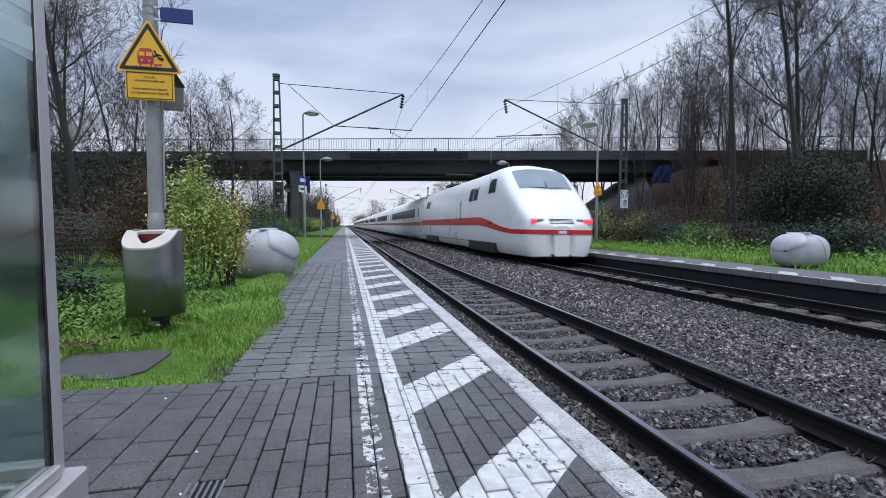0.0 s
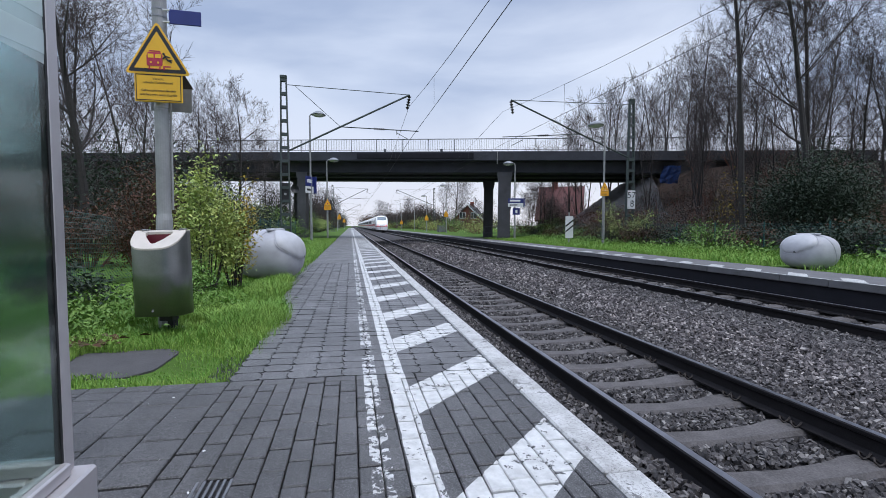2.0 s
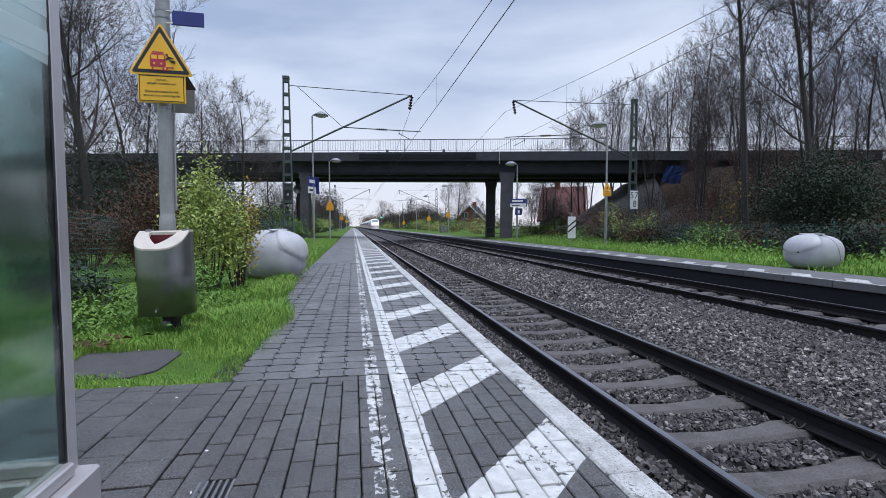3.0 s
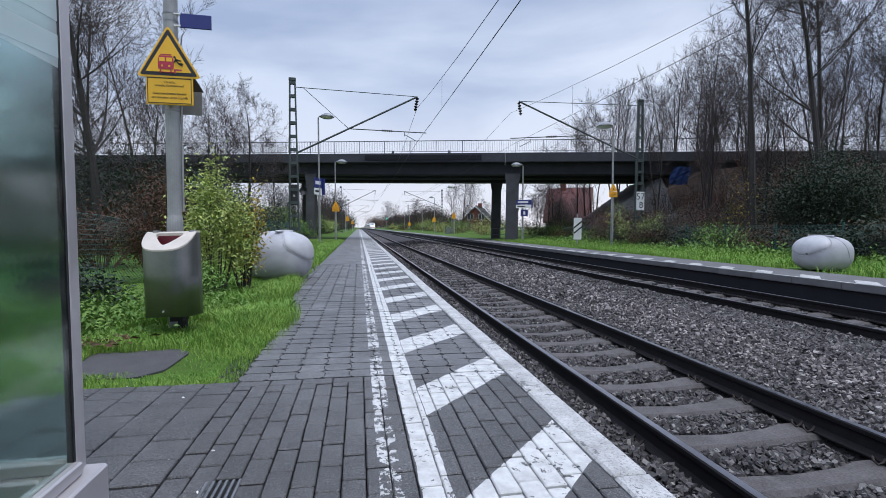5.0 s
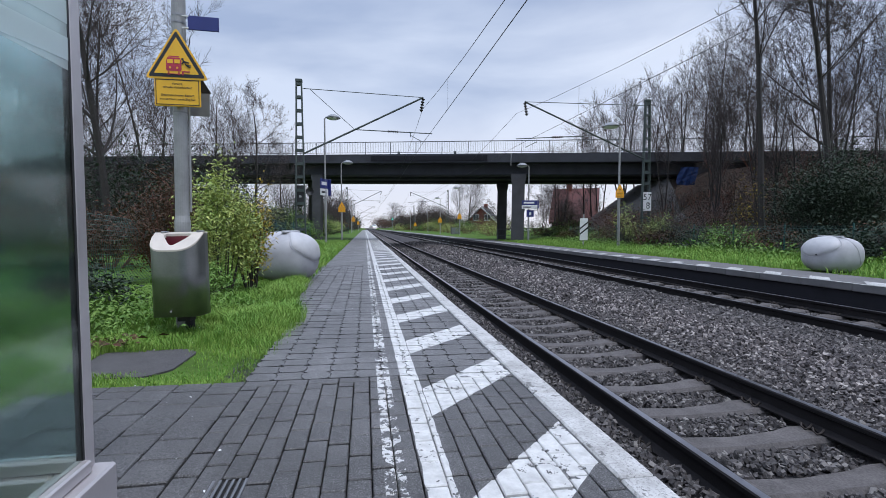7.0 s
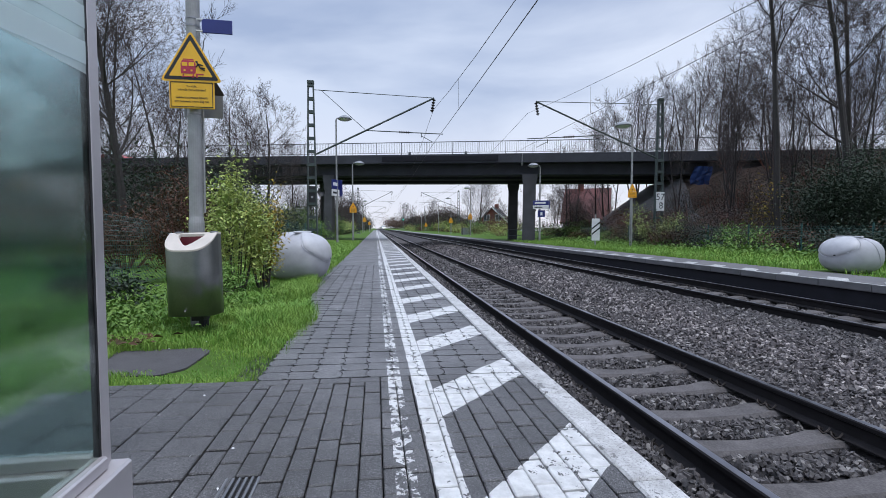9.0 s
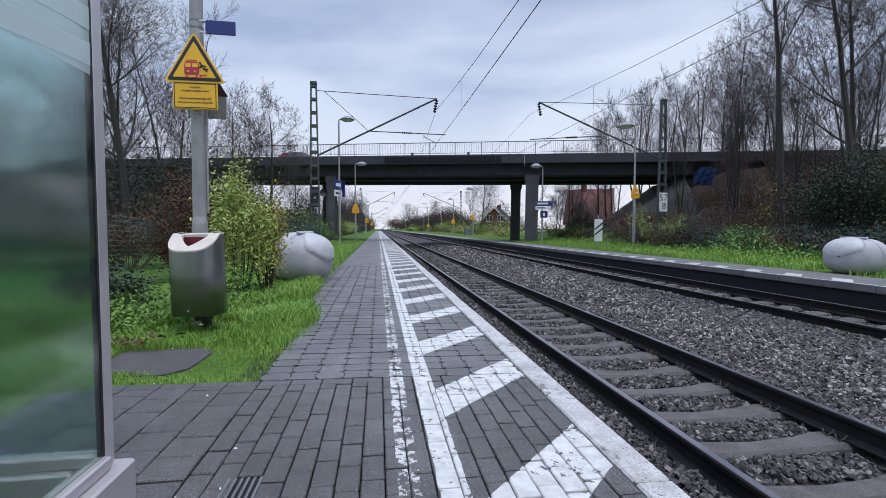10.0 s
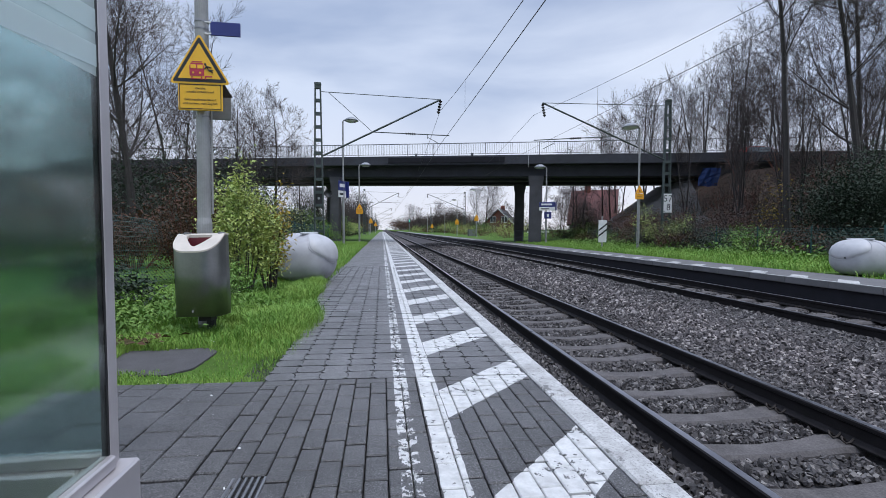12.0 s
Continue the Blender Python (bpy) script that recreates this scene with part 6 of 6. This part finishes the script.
# ---- paving ----
def build_paving():
    def brick(sx, sy, name):
        return Geo().box(-sx / 2, -sy / 2, -0.05, sx / 2, sy / 2, 0.0, 0.005).mesh(name, M_BRICK)

    long_y, long_x, square_slab = brick(0.0945, 0.1905, "brick"), brick(0.1935, 0.0925, "brick"), brick(0.1945, 0.1925, "brick")

    def lay(me, x, y, part_of=1.0):
        o = new("brick", me)
        o.parent = PLATFORM_1
        o.location = (x, y, rnd.uniform(-0.004, 0.002))
        o.scale = (1, part_of, 1)
        o.rotation_euler = (radians(rnd.uniform(-0.7, 0.7)), radians(rnd.uniform(-0.7, 0.7)), radians(rnd.uniform(-0.6, 0.6)))

    for i in range(18):
        x = -0.225 - 0.1 * i
        y = 0.62 + 0.1 * (i % 2) + 0.023 * (i % 3)
        while y < 3.0:
            n = min(0.2, 3.036 - y)
            grate = abs(x + 1.725) < 0.06 and abs(y + 0.1 - 1.83) < 0.13
            if not grate:
                lay(long_y, x, y + n / 2, n / 0.2)
            y += 0.2
    for i in range(6):
        x = -2.077 - 0.2 * i
        for j in range(12):
            y = 0.72 + 0.2 * j + 0.07 * (i % 3)
            n = min(0.2, 3.036 - y)
            if n > 0.03 and (x > -2.1 or y > 1.70):
                lay(square_slab, x, y + n / 2, n / 0.2)
    for k in range(14):
        o = new("brick", long_x)
        o.parent = PLATFORM_1
        o.location = (-0.275 - 0.2 * k, 3.085, -0.001)
    # interlocking pavers: waisted on two sides, bulged on the others
    out = [(-0.098, -0.06), (-0.075, -0.078), (0.075, -0.078), (0.098, -0.06), (0.080, -0.03), (0.080, 0.03), (0.098, 0.06), (0.075, 0.078), (-0.075, 0.078), (-0.098, 0.06), (-0.080, 0.03), (-0.080, -0.03)]
    out2 = [(-0.078, -0.06), (-0.06, -0.078), (0.06, -0.078), (0.078, -0.06), (0.096, -0.028), (0.096, 0.028), (0.078, 0.06), (0.06, 0.078), (-0.06, 0.078), (-0.078, 0.06), (-0.096, 0.028), (-0.096, -0.028)]
    pav = [Geo().prism([(x * 0.985, y * 0.975) for x, y in o], -0.05, 0.0).mesh("paver", M_HEX) for o in (out, out2)]
    count, rest = 0, Geo()
    for j in range(60):
        y = 3.215 + 0.162 * j
        for i in range(12):
            x = -0.275 - 0.180 * i
            edge = -1.93 - 0.05 * math.sin(y * 2.1) - max(0.0, min(0.36, (y - 5.2) * 0.11))
            if x < edge - 0.05:
                continue
            if count < 300:
                o = new("paver", pav[(i + j) % 2])
                o.parent = PLATFORM_1
                o.location = (x, y, rnd.uniform(-0.003, 0.002))
                o.rotation_euler = (radians(rnd.uniform(-0.8, 0.8)), radians(rnd.uniform(-0.8, 0.8)), 0)
                count += 1
            else:
                z = rnd.uniform(-0.003, 0.002)
                rest.prism([(x + a * 0.985, y + b * 0.975) for a, b in (out, out2)[(i + j) % 2]], -0.05 + z, z)
    tagged(part("far_pavers", rest, M_HEX, PLATFORM_1), kind="stuff")
    # copings
    cop = Geo().box(-0.165, -0.496, -0.13, 0.0, 0.496, 0.004, 0.010).mesh("coping", M_COPING)
    for k in range(0, 70):
        o = new("coping", cop)
        o.parent = PLATFORM_1
        o.location = (rnd.uniform(-0.004, 0.004), 0.2 + k * 1.0, rnd.uniform(-0.004, 0.003))
    part("coping", Geo().box(-0.165, 69.7, -0.13, 0.0, 210, 0.004), M_COPING, PLATFORM_1)
    cop2 = Geo().box(0, -0.496, -0.14, 0.34, 0.496, 0.0, 0.012).mesh("coping", M_PLATFORM)
    mark = Geo().plate([(0.02, -0.34), (0.62, 0.20), (0.62, 0.62), (0.02, 0.10)], 0, 0.004)
    mark.v = [(x, z, y + 0.001) for x, y, z in mark.v]
    mark = mark.mesh("white_mark", M_COPING)
    edge = Geo().box(0.0, -0.49, 0.0005, 0.10, 0.49, 0.004).mesh("edge_line", M_COPING)
    for k in range(0, 90):
        o = new("coping", cop2)
        o.parent = PLATFORM_2
        o.location = (EDGE2 + rnd.uniform(-0.004, 0.004), 0.5 + k, TOP2 + rnd.uniform(-0.004, 0.004))
        q = new("edge_line", edge)
        q.parent = o
    for k in range(0, 72):
        o = new("white_mark", mark)
        o.parent = PLATFORM_2
        o.location = (EDGE2, 1.2 + k * 1.09, TOP2 + 0.004)
    part("coping", Geo().box(EDGE2, 90, TOP2 - 0.14, EDGE2 + 0.345, 300, TOP2), M_COPING, PLATFORM_2)


build_paving()


# ---- ballast stones ----
def build_ballast():
    r = np.random.default_rng(5)
    ico = np.array([(x, y, z) for z in (-1, 1) for y in (-1, 1) for x in (-1, 1)]) * 0.72
    tri = np.array([(0, 2, 3), (0, 3, 1), (4, 5, 7), (4, 7, 6), (0, 1, 5), (0, 5, 4), (2, 6, 7), (2, 7, 3), (0, 4, 6), (0, 6, 2), (1, 3, 7), (1, 7, 5)])
    xs, ys, sizes = [], [], []
    for y0, y1, dens, size in ((1.2, 5, 1300, 0.0205), (5, 9, 760, 0.0245), (9, 16, 260, 0.033), (16, 28, 90, 0.046), (28, 48, 36, 0.065)):
        n = int(dens * (y1 - y0) * 8.8)
        xs.append(r.uniform(0.0, 7.6, n)), ys.append(r.uniform(y0, y1, n)), sizes.append(np.full(n, size))
    x, y, s = np.concatenate(xs), np.concatenate(ys), np.concatenate(sizes)
    keep = np.ones(len(x), bool)
    for c in TRACKS:
        for e in (-0.7535, 0.7535):
            keep &= np.abs(x - c - e) > 0.095
        on = (np.abs(x - c) < 0.80) & (np.abs((y - 2.44 + 0.3) % 0.6 - 0.3) < 0.135)
        keep &= ~on
    x, y, s = x[keep], y[keep], s[keep]
    s = s * r.uniform(0.65, 1.4, len(x))
    base = np.interp(x, *BED) - 0.01422 * (x + 1.212)
    z = base + s * 0.5 + r.uniform(0, 0.03, len(x)) + 0.012 * np.sin(x * 5.1 + 2 * np.sin(y * 2.3))
    n = len(x)
    q = r.normal(size=(n, 4))
    q /= np.linalg.norm(q, axis=1)[:, None]
    a, b, c, d = q.T
    R = np.stack([np.stack([1 - 2 * (c * c + d * d), 2 * (b * c - a * d), 2 * (b * d + a * c)], 1), np.stack([2 * (b * c + a * d), 1 - 2 * (b * b + d * d), 2 * (c * d - a * b)], 1), np.stack([2 * (b * d - a * c), 2 * (c * d + a * b), 1 - 2 * (b * b + c * c)], 1)], 1)
    loc = ico[None] * (1 + r.uniform(-0.42, 0.30, (n, 8, 1))) * np.stack([r.uniform(0.8, 1.35, n), r.uniform(0.7, 1.1, n), r.uniform(0.5, 0.9, n)], 1)[:, None, :] * s[:, None, None]
    v = np.einsum("nij,nkj->nki", R, loc) + np.stack([x, y, z], 1)[:, None, :]
    f = (np.arange(n)[:, None, None] * 8 + tri[None]).reshape(-1, 3)
    tagged(new("ballast_stones", mesh_np("ballast_stones", v.reshape(-1, 3), f, M_STONE)), "loose angular grey crushed stones round the sleepers", "ballast", "", "stuff")


build_ballast()


# ---- grass ----
def blades(name, x, y, z, h, w, mat, label, seed):
    r = np.random.default_rng(seed)
    n = len(x)
    z = z - 0.01422 * (np.clip(x, -25, 25) + 1.212)
    a = r.uniform(0, 2 * np.pi, n)
    h = h * r.uniform(0.45, 1.25, n)
    lean = h * r.uniform(0.15, 0.85, n)
    la = a + r.uniform(-0.8, 0.8, n)
    p = np.stack([x, y, z], 1)
    side = np.stack([np.cos(a), np.sin(a), np.zeros(n)], 1) * (w * r.uniform(0.6, 1.3, n))[:, None]
    bend = np.stack([-np.sin(la) * lean, np.cos(la) * lean, np.zeros(n)], 1)
    up = np.array([0, 0, 1.0])
    mid = p + bend * 0.32 + up * (h * 0.62)[:, None]
    tip = p + bend + up * (h * 0.92)[:, None]
    v = np.stack([p - side, p + side, mid + side * 0.75, mid - side * 0.75, tip], 1).reshape(-1, 3)
    i = np.arange(n)[:, None] * 5
    f = np.concatenate([i + np.array([[0, 1, 2]]), i + np.array([[0, 2, 3]]), i + np.array([[3, 2, 4]])])
    return tagged(new(name, mesh_np(name, v, f, mat)), label, "grass", "", "stuff")


def build_grass():
    r = np.random.default_rng(3)

    def field(n, x0, x1, y0, y1):
        return r.uniform(x0, x1, n), r.uniform(y0, y1, n)

    def clump(x, y, s=1.3):
        return np.array([noise.noise((a * s, b * s, 3.3)) for a, b in zip(x, y)])

    x, y = field(150000, -5.2, -1.85, 3.10, 9.0)
    edge = -1.95 - 0.06 * np.sin(y * 2.1) - np.clip((y - 5.2) * 0.11, 0, 0.36)
    slab = np.maximum(np.abs(x + 3.0 - 0.2 * (y - 3.78)) / 0.33, np.abs(y - 3.80) / 0.30) < 1.0 + 0.10 * np.sin(17 * x) * np.sin(19 * y)
    k = clump(x, y)
    keep = (x < edge + 0.05 * r.normal(size=len(x))) & ~slab & (r.uniform(size=len(x)) < 0.75 + k)
    x, y, k = x[keep], y[keep], k[keep]
    short = np.clip((y - 3.2) / 1.5, 0.30, 1.0)
    near = ((x + 2.93) / 0.42) ** 2 + ((y - 4.65) / 0.45) ** 2 < 1.0
    short = np.where(near, short * 0.45, short)
    blades("grass", x, y, np.full(len(x), -0.04), (0.135 + 0.15 * k) * short, 0.0030, M_GRASS, "uneven wet green grass beside the paving", 31)
    x, y = field(34000, -5.1, -2.2, 9.0, 34.0)
    keep = (x < -2.28 + 0.05 * r.normal(size=len(x)))
    x, y = x[keep], y[keep]
    blades("grass", x, y, np.full(len(x), -0.04), 0.20, 0.009, M_GRASS, "green grass strip along the platform", 32)
    x, y = field(40000, 9.35, 14.6, 6.0, 36.0)
    zz = np.interp(x, [8.8, 9.4, 11.0, 14.5], [-0.85, 0.08, 0.13, 0.35])
    keep = ~(((x - 10.11) / 0.75) ** 2 + ((y - 9.48) / 0.85) ** 2 < 1.0)
    x, y, zz = x[keep], y[keep], zz[keep]
    blades("grass", x, y, zz, 0.19, 0.010, M_GRASS, "green grass verge behind the opposite platform", 33)
    # broad-leaved weeds in the grass
    for seed, (cx, cy, sx, sy, n, size) in enumerate(((-4.2, 5.2, 0.7, 0.7, 3600, 0.030), (-3.75, 4.7, 0.35, 0.35, 700, 0.022), (-3.0, 5.8, 0.6, 0.4, 700, 0.024), (-3.9, 5.7, 0.7, 0.5, 1800, 0.028))):
        pts = np.stack([r.normal(cx, sx * 0.6, n), r.normal(cy, sy * 0.6, n), np.abs(r.normal(0.1, 0.09, n)) + 0.03], 1)
        tagged(new("weeds", leaves_mesh("weeds", pts, size, M_WEED, seed)), "broad-leaved green weeds in the grass", "weeds", "", "stuff")
    n = 6500
    pts = np.stack([r.uniform(12.0, 14.6, n), r.uniform(9.0, 34, n), np.abs(r.normal(0.25, 0.18, n)) - 0.19], 1)
    tagged(new("weeds", leaves_mesh("weeds", pts, 0.085, M_WEED, 9)), "green weeds at the foot of the fence", "weeds", "", "stuff")
    # fallen leaves
    lx = r.uniform(-2.9, -0.2, 90)
    pts = np.stack([lx, r.uniform(1.2, 9, 90), 0.006 - 0.01422 * (lx + 1.212)], 1)
    tagged(new("fallen_leaves", leaves_mesh("fallen_leaves", pts, 0.008, M_WHITE, 12, 0.1)), "pale specks and bits of litter on the paving", "litter", "", "stuff")
    pts = np.stack([r.normal(-3.3, 0.12, 40), r.normal(4.25, 0.1, 40), np.full(40, 0.06)], 1)
    tagged(new("fallen_leaves", leaves_mesh("fallen_leaves", pts, 0.04, M_LEAFR, 13, 0.3)), "brown fallen leaves in the grass", "leaves", "", "stuff")


build_grass()


# ---- what moves ----
def motions():
    walk(TRAIN, [(t, FALL @ pose(TRACKS[1], 14.8 + 48.3 * t, RAILS_Z[1])) for t in (0.0, 2.0, 4.0, 6.0, 8.0, 10.0, 12.0)])
    rows = []
    for t in (0.0, 3.0, 6.0, 9.0, 12.0):
        rows.append((t, BRIDGE @ pose(-3.2 + 18.6 * (t - 10.5), 3.6, 6.345)))
    walk(CAR, rows)


motions()
